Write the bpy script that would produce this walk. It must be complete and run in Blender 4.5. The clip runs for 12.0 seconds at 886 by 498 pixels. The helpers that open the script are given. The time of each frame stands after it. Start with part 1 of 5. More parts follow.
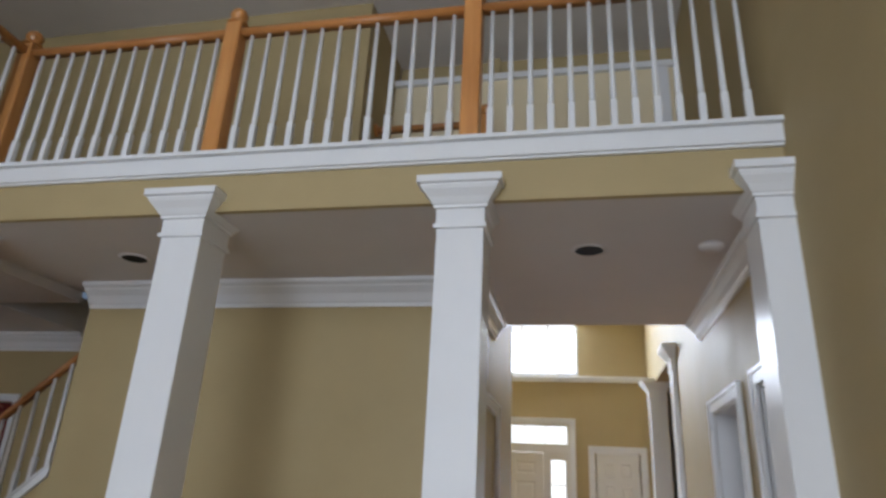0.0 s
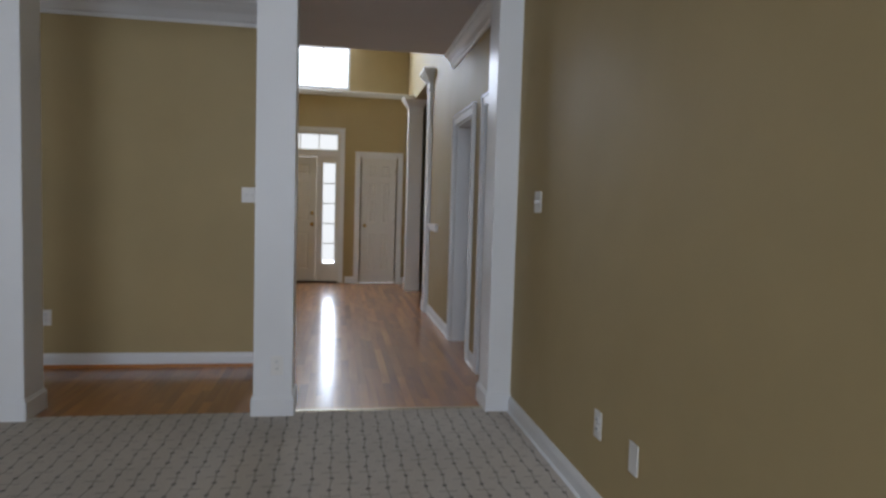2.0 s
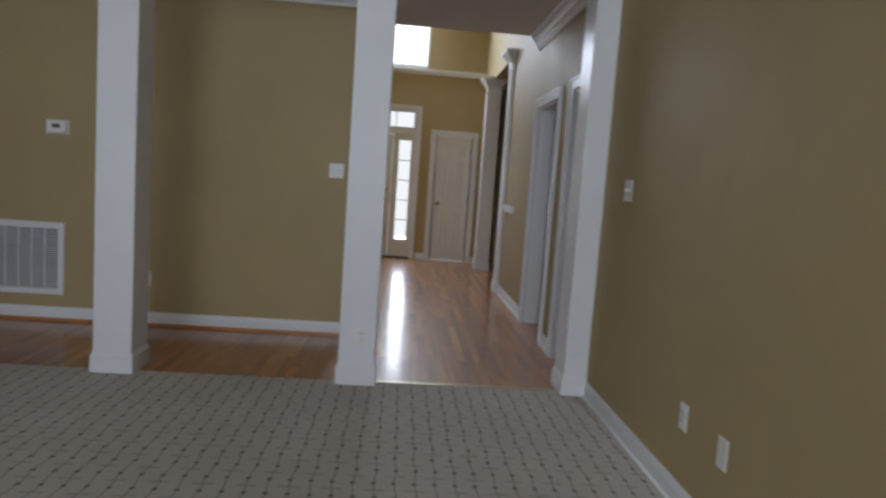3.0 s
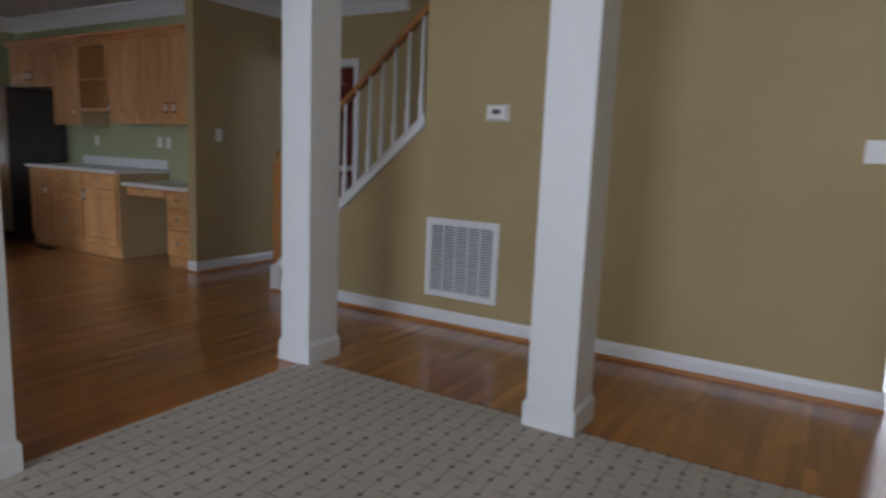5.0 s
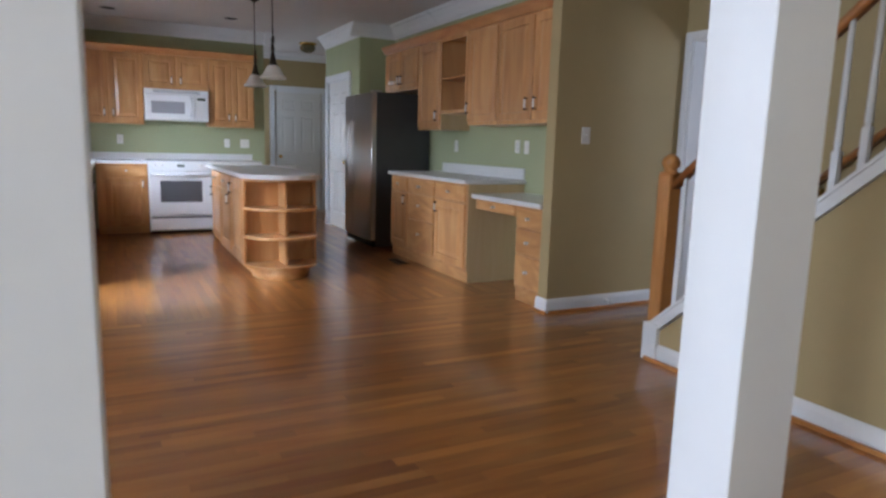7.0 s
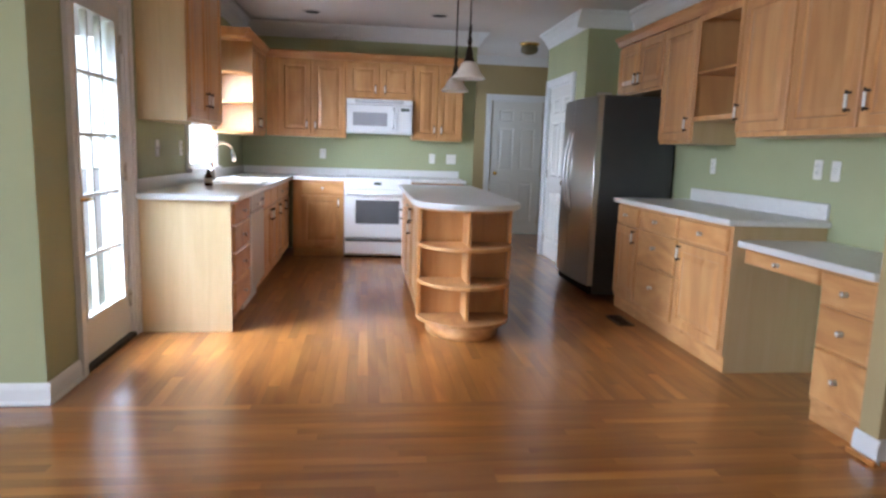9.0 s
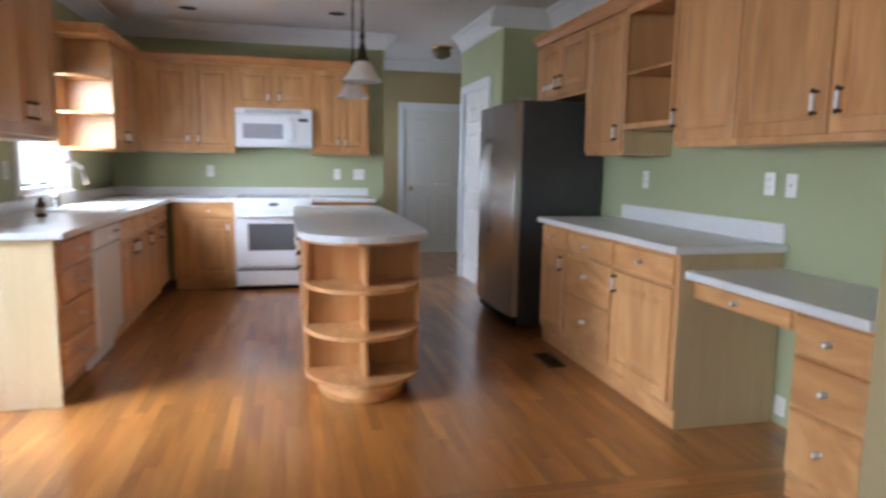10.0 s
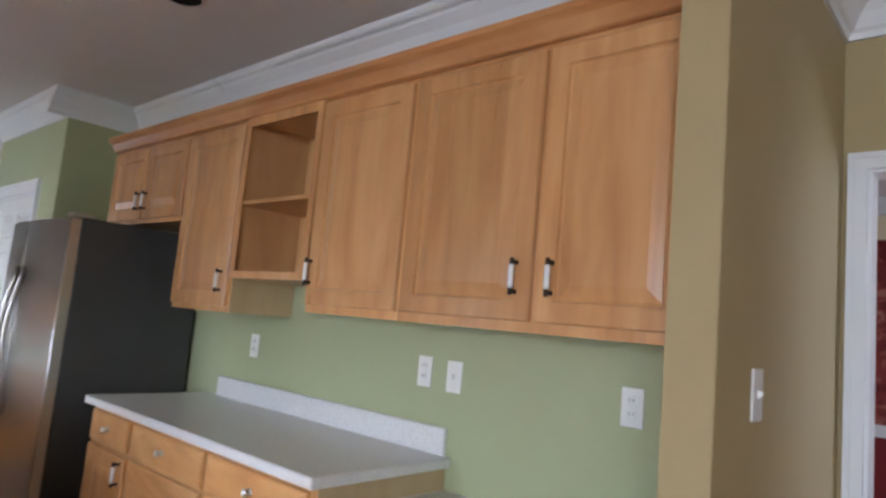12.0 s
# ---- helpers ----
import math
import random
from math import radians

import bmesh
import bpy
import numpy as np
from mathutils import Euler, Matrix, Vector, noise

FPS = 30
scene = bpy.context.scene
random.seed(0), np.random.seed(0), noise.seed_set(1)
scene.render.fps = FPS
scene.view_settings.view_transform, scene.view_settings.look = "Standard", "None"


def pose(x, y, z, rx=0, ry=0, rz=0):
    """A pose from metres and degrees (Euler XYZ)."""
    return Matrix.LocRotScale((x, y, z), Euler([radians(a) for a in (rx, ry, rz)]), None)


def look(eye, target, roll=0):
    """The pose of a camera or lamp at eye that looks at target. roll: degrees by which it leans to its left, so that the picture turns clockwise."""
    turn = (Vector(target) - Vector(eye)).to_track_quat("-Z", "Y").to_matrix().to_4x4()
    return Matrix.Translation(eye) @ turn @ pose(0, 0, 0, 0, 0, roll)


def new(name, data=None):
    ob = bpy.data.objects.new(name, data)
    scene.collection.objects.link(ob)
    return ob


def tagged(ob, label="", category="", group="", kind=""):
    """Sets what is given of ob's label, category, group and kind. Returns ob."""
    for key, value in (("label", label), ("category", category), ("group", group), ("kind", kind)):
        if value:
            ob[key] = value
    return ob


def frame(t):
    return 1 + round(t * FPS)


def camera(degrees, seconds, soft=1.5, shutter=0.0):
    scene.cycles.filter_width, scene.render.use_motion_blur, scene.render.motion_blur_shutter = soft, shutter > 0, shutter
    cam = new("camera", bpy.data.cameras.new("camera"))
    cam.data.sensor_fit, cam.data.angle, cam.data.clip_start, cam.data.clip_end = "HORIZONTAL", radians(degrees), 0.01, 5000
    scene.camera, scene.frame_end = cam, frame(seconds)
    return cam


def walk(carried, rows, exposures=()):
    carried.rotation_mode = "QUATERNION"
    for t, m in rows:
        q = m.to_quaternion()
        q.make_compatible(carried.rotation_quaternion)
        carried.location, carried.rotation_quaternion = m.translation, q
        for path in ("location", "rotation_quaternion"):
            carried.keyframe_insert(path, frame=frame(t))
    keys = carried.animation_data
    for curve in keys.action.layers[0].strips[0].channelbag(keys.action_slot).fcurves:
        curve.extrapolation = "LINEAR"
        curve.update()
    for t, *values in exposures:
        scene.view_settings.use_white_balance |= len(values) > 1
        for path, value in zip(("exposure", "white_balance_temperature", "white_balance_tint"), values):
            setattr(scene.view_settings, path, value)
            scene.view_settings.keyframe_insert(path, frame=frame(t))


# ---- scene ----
cam = camera(68.8, 12.0, soft=2.6, shutter=0.4)
PATH = [
    (0, (0.483, 1.319, 1.436), (0.078, 3.146, 2.139), 3),
    (0.5, (0.428, 0.997, 1.375), (0.249, 2.908, 1.935), 0.7),
    (1, (0.416, 0.678, 1.308), (0.379, 2.652, 1.628), 1.6),
    (1.5, (0.386, 0.389, 1.306), (0.502, 2.386, 1.327), 2.9),
    (2, (0.31, 0.2, 1.272), (0.632, 2.17, 1.144), 1.7),
    (2.5, (0.218, 0.062, 1.283), (0.51, 2.031, 1.093), 2.7),
    (4.3, (-0.17, 0.874, 1.291), (-0.801, 2.757, 1.052), 3),
    (4.5, (-0.293, 0.998, 1.289), (-1.023, 2.844, 1.039), 2.4),
    (5, (-0.509, 1.434, 1.247), (-1.533, 3.125, 0.945), 2.3),
    (5.5, (-0.844, 1.707, 1.191), (-2.131, 3.218, 0.944), 3.5),
    (6, (-1.173, 2.018, 1.241), (-2.664, 3.306, 0.895), 0.6),
    (6.2, (-1.262, 2.167, 1.256), (-2.862, 3.315, 0.906), 0.3),
    (6.5, (-1.52, 2.315, 1.207), (-3.227, 3.29, 0.84), 3.3),
    (7, (-1.855, 2.583, 1.203), (-3.61, 3.488, 0.887), 1.6),
    (7.5, (-2.215, 2.785, 1.23), (-4.046, 3.508, 0.883), 2.3),
    (9.5, (-3.681, 3.388, 1.253), (-5.651, 3.59, 0.977), 1.6),
    (10, (-4.054, 3.532, 1.287), (-5.983, 3.993, 1.025), 0.9),
    (10.5, (-4.325, 3.661, 1.352), (-6.139, 4.478, 1.148), 3.3),
    (11, (-4.659, 3.799, 1.382), (-6.285, 4.964, 1.36), 4.4),
    (11.5, (-4.874, 3.897, 1.439), (-6.325, 5.269, 1.557), 4.1),
    (12, (-5.181, 4.048, 1.401), (-6.509, 5.526, 1.627), 5.2),
]
walk(cam, [(t, look(eye, target, roll)) for t, eye, target, roll in PATH],
     [(0, -0.98, 6500, 12), (1, -1.6, 6500, 12), (2, -1.7, 6500, 12), (2.7, -1.7, 6500, 12), (4.3, -1.64, 6450, 14), (5, -1.25, 6350, 14), (5.5, -0.8, 6250, 14), (6.5, -0.28, 6200, 13), (7.5, -0.06, 6200, 13), (9.3, 0.36, 6200, 12), (10, 0.22, 6200, 12), (11, 0.28, 6300, 13), (12, 0.36, 6350, 13)])

# ---- world, sun, large lights ----
world = bpy.data.worlds.new("overcast_sky")
scene.world = world
world.use_nodes = True
wn = world.node_tree
sky = wn.nodes.new("ShaderNodeTexSky")
sky.sky_type, sky.sun_disc = "NISHITA", False
sky.sun_elevation, sky.sun_rotation, sky.air_density, sky.dust_density = radians(48), radians(200), 1.0, 4.0
wn.nodes["Background"].inputs[1].default_value = 0.12
wn.links.new(sky.outputs[0], wn.nodes["Background"].inputs[0])
sun_data = bpy.data.lights.new("sun", "SUN")
sun_data.energy, sun_data.angle, sun_data.color = 1.2, radians(15), (1.0, 0.96, 0.9)
sun = new("sun", sun_data)
sun.matrix_world = look((-4, -20, 24), (-4, 0, 0))


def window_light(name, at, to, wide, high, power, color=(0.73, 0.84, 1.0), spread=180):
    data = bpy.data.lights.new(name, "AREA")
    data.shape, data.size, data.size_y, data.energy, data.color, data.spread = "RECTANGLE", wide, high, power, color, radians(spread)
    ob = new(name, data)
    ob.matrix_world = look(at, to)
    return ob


window_light("living_window_light", (-0.85, -4.42, 1.5), (-0.85, 0, 1.5), 3.4, 2.2, 350)
window_light("living_upper_window_light", (-0.85, -4.42, 4.2), (-0.85, 0, 3.2), 3.4, 1.6, 262)
# Lamps of an unseen bay, added to carry light towards the range wall.
window_light("nook_window_light", (-4.85, -3.02, 1.55), (-4.85, -0.9, 0.0), 1.3, 1.8, 44, (0.68, 0.81, 1.0), spread=105)
window_light("nook_bay_fill_light", (-3.77, -2.62, 1.55), (-5.3, -0.9, 0.0), 0.85, 1.7, 40, (0.68, 0.81, 1.0), spread=105)
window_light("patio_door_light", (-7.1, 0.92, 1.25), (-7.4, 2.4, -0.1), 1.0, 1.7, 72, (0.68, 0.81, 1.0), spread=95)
window_light("sink_window_light", (-9.45, 1.58, 1.55), (-10.7, 3.2, 0.3), 0.8, 0.95, 62, spread=115)
window_light("foyer_window_light", (-0.165, 10.835, 3.8), (-0.165, 7, 1.2), 1.2, 1.4, 370)
window_light("front_door_light", (0.19, 10.79, 1.1), (0.19, 6, 0.6), 0.2, 1.6, 20)
# Added lamp that brightens the red room; no window is known there.
window_light("red_room_fill_light", (-2.88, 8.4, 1.6), (-6, 8.6, 1.2), 1.2, 1.4, 42)
# Added lamp that brightens the back hall door; its window is invented.
window_light("back_hall_fill_light", (-12.3, 4.38, 1.6), (-12.3, 6, 1.4), 0.6, 0.9, 9)


# ---- materials ----
def shader(name, rough=0.5, metal=0.0, spec=0.5):
    m = bpy.data.materials.new(name)
    m.use_nodes = True
    b = m.node_tree.nodes["Principled BSDF"]
    b.inputs["Roughness"].default_value, b.inputs["Metallic"].default_value = rough, metal
    b.inputs["Specular IOR Level"].default_value = spec
    return m, m.node_tree, b


def world_coords(nt, scale=(1, 1, 1)):
    g = nt.nodes.new("ShaderNodeNewGeometry")
    mp = nt.nodes.new("ShaderNodeMapping")
    mp.inputs["Scale"].default_value = scale
    nt.links.new(g.outputs["Position"], mp.inputs["Vector"])
    return mp.outputs[0]


def noise_tex(nt, vec, scale, detail=4.0, rough=0.55, distort=0.0):
    n = nt.nodes.new("ShaderNodeTexNoise")
    n.inputs["Scale"].default_value, n.inputs["Detail"].default_value = scale, detail
    n.inputs["Roughness"].default_value, n.inputs["Distortion"].default_value = rough, distort
    nt.links.new(vec, n.inputs["Vector"])
    return n.outputs["Fac"]


def ramp(nt, fac, stops):
    r = nt.nodes.new("ShaderNodeValToRGB")
    e = r.color_ramp.elements
    while len(e) < len(stops):
        e.new(0.5)
    for el, (p, c) in zip(e, stops):
        el.position, el.color = p, (*c, 1)
    nt.links.new(fac, r.inputs[0])
    return r.outputs[0]


def mix(nt, fac, a, b, kind="MIX"):
    m = nt.nodes.new("ShaderNodeMix")
    m.data_type, m.blend_type = "RGBA", kind
    for sock, v in ((m.inputs[0], fac), (m.inputs[6], a), (m.inputs[7], b)):
        if isinstance(v, (int, float)):
            sock.default_value = v
        elif isinstance(v, tuple):
            sock.default_value = (*v, 1)
        else:
            nt.links.new(v, sock)
    return m.outputs[2]


def mathn(nt, op, a, b=0.0, c=None):
    m = nt.nodes.new("ShaderNodeMath")
    m.operation = op
    for sock, v in zip(m.inputs, (a, b, c)):
        if v is None:
            continue
        if isinstance(v, (int, float)):
            sock.default_value = v
        else:
            nt.links.new(v, sock)
    return m.outputs[0]


def bump(nt, b, height, strength=0.2, dist=0.002):
    n = nt.nodes.new("ShaderNodeBump")
    n.inputs["Strength"].default_value, n.inputs["Distance"].default_value = strength, dist
    nt.links.new(height, n.inputs["Height"])
    nt.links.new(n.outputs[0], b.inputs["Normal"])


def paint(name, color, rough=0.55, stain=0.03):
    """Rolled wall paint: orange-peel relief and faint scuffs."""
    m, nt, b = shader(name, rough, 0, 0.28)
    v = world_coords(nt)
    big = noise_tex(nt, v, 1.3, 5, 0.6)
    dark = tuple(c * (1 - 2 * stain) for c in color)
    light = tuple(min(1, c * (1 + stain)) for c in color)
    nt.links.new(ramp(nt, big, [(0.3, dark), (0.7, light)]), b.inputs["Base Color"])
    fine = noise_tex(nt, v, 260, 3)
    bump(nt, b, fine, 0.12, 0.001)
    r = mathn(nt, "MULTIPLY_ADD", noise_tex(nt, v, 4.0, 4), 0.2, rough - 0.1)
    nt.links.new(r, b.inputs["Roughness"])
    return m


def wood(name, dark, mid, light, axis="z", rough=0.32, grain=1.0, coat=0.0, island=False, joint_bump=0.1, staves=0.0, fine=0.55, figure=1.2, across=4.5, spread=1.0, along=0.9, pale=0.0):
    """Straight-grained wood with the grain along one axis; each piece takes its own shade."""
    m, nt, b = shader(name, rough, 0, 0.5)
    tc = nt.nodes.new("ShaderNodeTexCoord")
    info = nt.nodes.new("ShaderNodeObjectInfo")
    geo = nt.nodes.new("ShaderNodeNewGeometry")
    rnd = geo.outputs["Random Per Island"] if island else info.outputs["Random"]
    shift = nt.nodes.new("ShaderNodeVectorMath")
    shift.operation = "ADD"
    comb = nt.nodes.new("ShaderNodeCombineXYZ")
    for i, k in enumerate((37.0, 19.0, 53.0)):
        nt.links.new(mathn(nt, "MULTIPLY", rnd, k), comb.inputs[i])
    nt.links.new(geo.outputs["Position"] if island else tc.outputs["Object"], shift.inputs[0])
    nt.links.new(comb.outputs[0], shift.inputs[1])
    mp = nt.nodes.new("ShaderNodeMapping")
    s = [22.0 * grain] * 3
    s["xyz".index(axis)] = 1.6 * grain
    mp.inputs["Scale"].default_value = s
    nt.links.new(shift.outputs[0], mp.inputs["Vector"])
    g1 = noise_tex(nt, mp.outputs[0], 1.0, 6, 0.6, 0.6)
    mp2 = nt.nodes.new("ShaderNodeMapping")
    s2 = [across * grain] * 3
    s2["xyz".index(axis)] = along * grain
    mp2.inputs["Scale"].default_value = s2
    nt.links.new(shift.outputs[0], mp2.inputs["Vector"])
    g2 = noise_tex(nt, mp2.outputs[0], 1.0, 3, 0.5, figure)
    g = mathn(nt, "ADD", mathn(nt, "MULTIPLY", g1, fine), mathn(nt, "MULTIPLY", g2, 1.0 - fine))
    col = ramp(nt, g, [(0.32, dark), (0.5, mid), (0.68, light)])
    tone = ramp(nt, rnd, [(0.0, (1 - 0.22 * spread, 1 - 0.24 * spread, 1 - 0.26 * spread)), (0.5, (1, 1, 1)), (0.86, (1 + 0.12 * spread, 1 + 0.11 * spread, 1 + 0.09 * spread)), (1.0, (1 + 0.18 * spread + 0.6 * pale, 1 + 0.16 * spread + pale, 1 + 0.12 * spread + 1.3 * pale))])
    if staves:
        sep = nt.nodes.new("ShaderNodeSeparateXYZ")
        nt.links.new(tc.outputs["Object"], sep.inputs[0])
        cell = mathn(nt, "FLOOR", mathn(nt, "ADD", mathn(nt, "MULTIPLY", sep.outputs[0 if axis != "x" else 2], 1.0 / staves), mathn(nt, "MULTIPLY", rnd, 9.0)))
        wn1 = nt.nodes.new("ShaderNodeTexWhiteNoise")
        wn1.noise_dimensions = "1D"
        nt.links.new(mathn(nt, "ADD", cell, mathn(nt, "MULTIPLY", rnd, 31.0)), wn1.inputs["W"])
        tone = mix(nt, 1.0, tone, ramp(nt, wn1.outputs["Value"], [(0.0, (0.90, 0.875, 0.85)), (1.0, (1.06, 1.06, 1.06))]), "MULTIPLY")
    nt.links.new(mix(nt, 1.0, col, tone, "MULTIPLY"), b.inputs["Base Color"])
    nt.links.new(mathn(nt, "MULTIPLY_ADD", g1, 0.14, rough - 0.07), b.inputs["Roughness"])
    b.inputs["Coat Weight"].default_value = coat
    b.inputs["Coat Roughness"].default_value = 0.16 if coat > 0.5 else 0.22
    bump(nt, b, g1, joint_bump, 0.001)
    return m


def plain(name, color, rough=0.4, metal=0.0, vary=0.04, scale=6.0):
    m, nt, b = shader(name, rough, metal)
    n = noise_tex(nt, world_coords(nt), scale, 4)
    nt.links.new(ramp(nt, n, [(0.3, tuple(c * (1 - 2 * vary) for c in color)), (0.7, tuple(min(1, c * (1 + vary)) for c in color))]), b.inputs["Base Color"])
    nt.links.new(mathn(nt, "MULTIPLY_ADD", noise_tex(nt, world_coords(nt), scale * 7, 3), 0.12, rough - 0.06), b.inputs["Roughness"])
    return m


TAN = paint("tan_wall_paint", (0.435, 0.34, 0.177), 0.62)
GREEN = paint("sage_green_wall_paint", (0.40, 0.425, 0.252), 0.6)
CREAM = paint("cream_wall_paint", (0.80, 0.69, 0.47), 0.55)
CEIL = paint("white_ceiling_paint", (0.70, 0.67, 0.66), 0.8, 0.02)
WHITE = paint("white_trim_enamel", (0.78, 0.79, 0.80), 0.32, 0.02)
DOORW = paint("white_door_enamel", (0.74, 0.73, 0.70), 0.36, 0.02)
# Dark grey puts the unlit rooms' shade into the wall colour.
UNLIT_ROOM = paint("unlit_room_grey", (0.2, 0.19, 0.18), 0.7)
MAPLE = wood("honey_maple", (0.485, 0.228, 0.084), (0.595, 0.306, 0.12), (0.675, 0.385, 0.17), "z", 0.30, 1.0, 0.35, staves=0.11, fine=0.28, figure=1.1, across=6.0, spread=0.45, along=1.3)
MAPLE_CROWN = wood("reddish_maple_moulding", (0.41, 0.165, 0.055), (0.50, 0.225, 0.08), (0.57, 0.29, 0.115), "x", 0.34, fine=0.2, figure=1.6, along=1.4, spread=0.4)
MAPLE_X = wood("honey_maple_across", (0.46, 0.212, 0.076), (0.58, 0.296, 0.113), (0.67, 0.375, 0.162), "x", 0.33, fine=0.2, figure=2.4, along=1.6, spread=0.45)
VENEER = wood("pale_maple_veneer", (0.60, 0.44, 0.24), (0.66, 0.50, 0.29), (0.70, 0.55, 0.34), "z", 0.4, 0.8)
INSIDE = wood("cabinet_interior_maple", (0.50, 0.27, 0.11), (0.57, 0.32, 0.135), (0.62, 0.37, 0.165), "z", 0.4, fine=0.2, spread=0.4)
OAKRAIL = wood("stained_oak_rail", (0.38, 0.15, 0.04), (0.52, 0.23, 0.07), (0.62, 0.30, 0.10), "z", 0.3)
OAKRAIL_X = wood("stained_oak_handrail", (0.34, 0.12, 0.03), (0.46, 0.19, 0.055), (0.55, 0.25, 0.08), "x", 0.3)
FLOOR_Y = wood("oak_floor_strips", (0.245, 0.073, 0.013), (0.36, 0.132, 0.025), (0.45, 0.190, 0.044), "y", 0.42, 1.0, 1.0, True, 0.012, fine=0.35, spread=1.1, pale=0.35)
FLOOR_X = wood("oak_floor_strips_across", (0.245, 0.073, 0.013), (0.36, 0.132, 0.025), (0.45, 0.190, 0.044), "x", 0.42, 1.0, 1.0, True, 0.012, fine=0.35, spread=1.1, pale=0.35)
PLANK_Y = wood("oak_floor_plank", (0.245, 0.073, 0.013), (0.36, 0.132, 0.025), (0.45, 0.190, 0.044), "y", 0.42, 1.0, 1.0, False, 0.012, fine=0.35, spread=1.1, pale=0.35)
SUBFLOOR = plain("dark_floor_joint", (0.16, 0.06, 0.018), 0.6)
STEEL = plain("brushed_stainless_steel", (0.55, 0.54, 0.53), 0.33, 1.0, 0.01, 0.5)
DARKGREY = plain("charcoal_fridge_side", (0.055, 0.056, 0.058), 0.42)
CHROME = plain("chrome", (0.75, 0.76, 0.78), 0.12, 1.0, 0.02)
NICKEL = plain("satin_nickel", (0.62, 0.60, 0.57), 0.28, 1.0, 0.02)
BRONZE = plain("dark_bronze", (0.05, 0.035, 0.025), 0.4, 0.8)
BRASS = plain("polished_brass", (0.72, 0.50, 0.18), 0.25, 1.0, 0.03)
CERAMIC = plain("white_ceramic", (0.82, 0.82, 0.80), 0.15, 0, 0.01)
APPLIANCE = plain("white_appliance_enamel", (0.82, 0.83, 0.84), 0.22, 0, 0.01)
PLASTIC = plain("white_plastic", (0.80, 0.79, 0.76), 0.35, 0, 0.01)
DARKGLASS = plain("dark_oven_glass", (0.10, 0.10, 0.105), 0.08, 0, 0.02)
GREYGLASS = plain("grey_microwave_glass", (0.34, 0.34, 0.36), 0.15, 0, 0.02)
BLACK = plain("matt_black", (0.012, 0.012, 0.012), 0.6)
BLACK.node_tree.nodes["Principled BSDF"].inputs["Specular IOR Level"].default_value = 0.1
LCD = plain("grey_display", (0.10, 0.12, 0.10), 0.2)
FROST = plain("alabaster_glass_shade", (0.86, 0.84, 0.80), 0.3, 0, 0.04, 14)
AMBER = plain("amber_bottle", (0.10, 0.035, 0.02), 0.15)
LABEL = plain("paper_label", (0.7, 0.6, 0.5), 0.6)


def make_carpet():
    """Cut-and-loop carpet: offset columns of tiles outlined in brown with a dark fleck at each corner."""
    m, nt, b = shader("patterned_beige_carpet", 0.95, 0, 0.1)
    geo = nt.nodes.new("ShaderNodeNewGeometry")
    sep = nt.nodes.new("ShaderNodeSeparateXYZ")
    nt.links.new(geo.outputs["Position"], sep.inputs[0])
    wob = noise_tex(nt, geo.outputs["Position"], 22, 3)
    x = mathn(nt, "ADD", mathn(nt, "DIVIDE", sep.outputs[0], 0.0865), mathn(nt, "MULTIPLY", wob, 0.10))
    col = mathn(nt, "FLOOR", x)
    fx = mathn(nt, "FRACT", x)
    odd = mathn(nt, "MODULO", mathn(nt, "ABSOLUTE", col), 2.0)
    y = mathn(nt, "ADD", mathn(nt, "DIVIDE", sep.outputs[1], 0.124), mathn(nt, "MULTIPLY", wob, 0.10))
    fy = mathn(nt, "FRACT", y)
    fy2 = mathn(nt, "FRACT", mathn(nt, "ADD", mathn(nt, "MULTIPLY", y, 0.5), mathn(nt, "MULTIPLY", odd, 0.5)))
    sway = mathn(nt, "MULTIPLY", mathn(nt, "SINE", mathn(nt, "MULTIPLY", y, 3.1416)), 0.05)
    dx = mathn(nt, "ABSOLUTE", mathn(nt, "SUBTRACT", mathn(nt, "ADD", fx, sway), 0.5))
    dy = mathn(nt, "ABSOLUTE", mathn(nt, "SUBTRACT", fy, 0.5))
    side = mathn(nt, "LESS_THAN", dx, 0.045)
    end = mathn(nt, "LESS_THAN", mathn(nt, "ABSOLUTE", mathn(nt, "SUBTRACT", fy2, 0.5)), 0.025)
    fleck_on = mathn(nt, "MULTIPLY", mathn(nt, "LESS_THAN", dx, 0.12), mathn(nt, "LESS_THAN", dy, 0.072))
    tuft = noise_tex(nt, geo.outputs["Position"], 420, 3, 0.7)
    soil = noise_tex(nt, geo.outputs["Position"], 1.1, 4, 0.6)
    base = ramp(nt, tuft, [(0.3, (0.42, 0.38, 0.33)), (0.7, (0.60, 0.55, 0.48))])
    base = mix(nt, 1.0, base, ramp(nt, soil, [(0.3, (0.86, 0.85, 0.83)), (0.7, (1.05, 1.04, 1.02))]), "MULTIPLY")
    line = mathn(nt, "MAXIMUM", mathn(nt, "MULTIPLY", side, 0.53), mathn(nt, "MULTIPLY", end, 0.43))
    c = mix(nt, line, base, (0.13, 0.11, 0.085))
    c = mix(nt, mathn(nt, "MULTIPLY", fleck_on, 0.8), c, (0.045, 0.036, 0.03))
    nt.links.new(c, b.inputs["Base Color"])
    h = mathn(nt, "SUBTRACT", tuft, mathn(nt, "MULTIPLY", line, 0.8))
    bump(nt, b, h, 0.6, 0.004)
    b.inputs["Sheen Weight"].default_value = 0.2
    return m


CARPET = make_carpet()


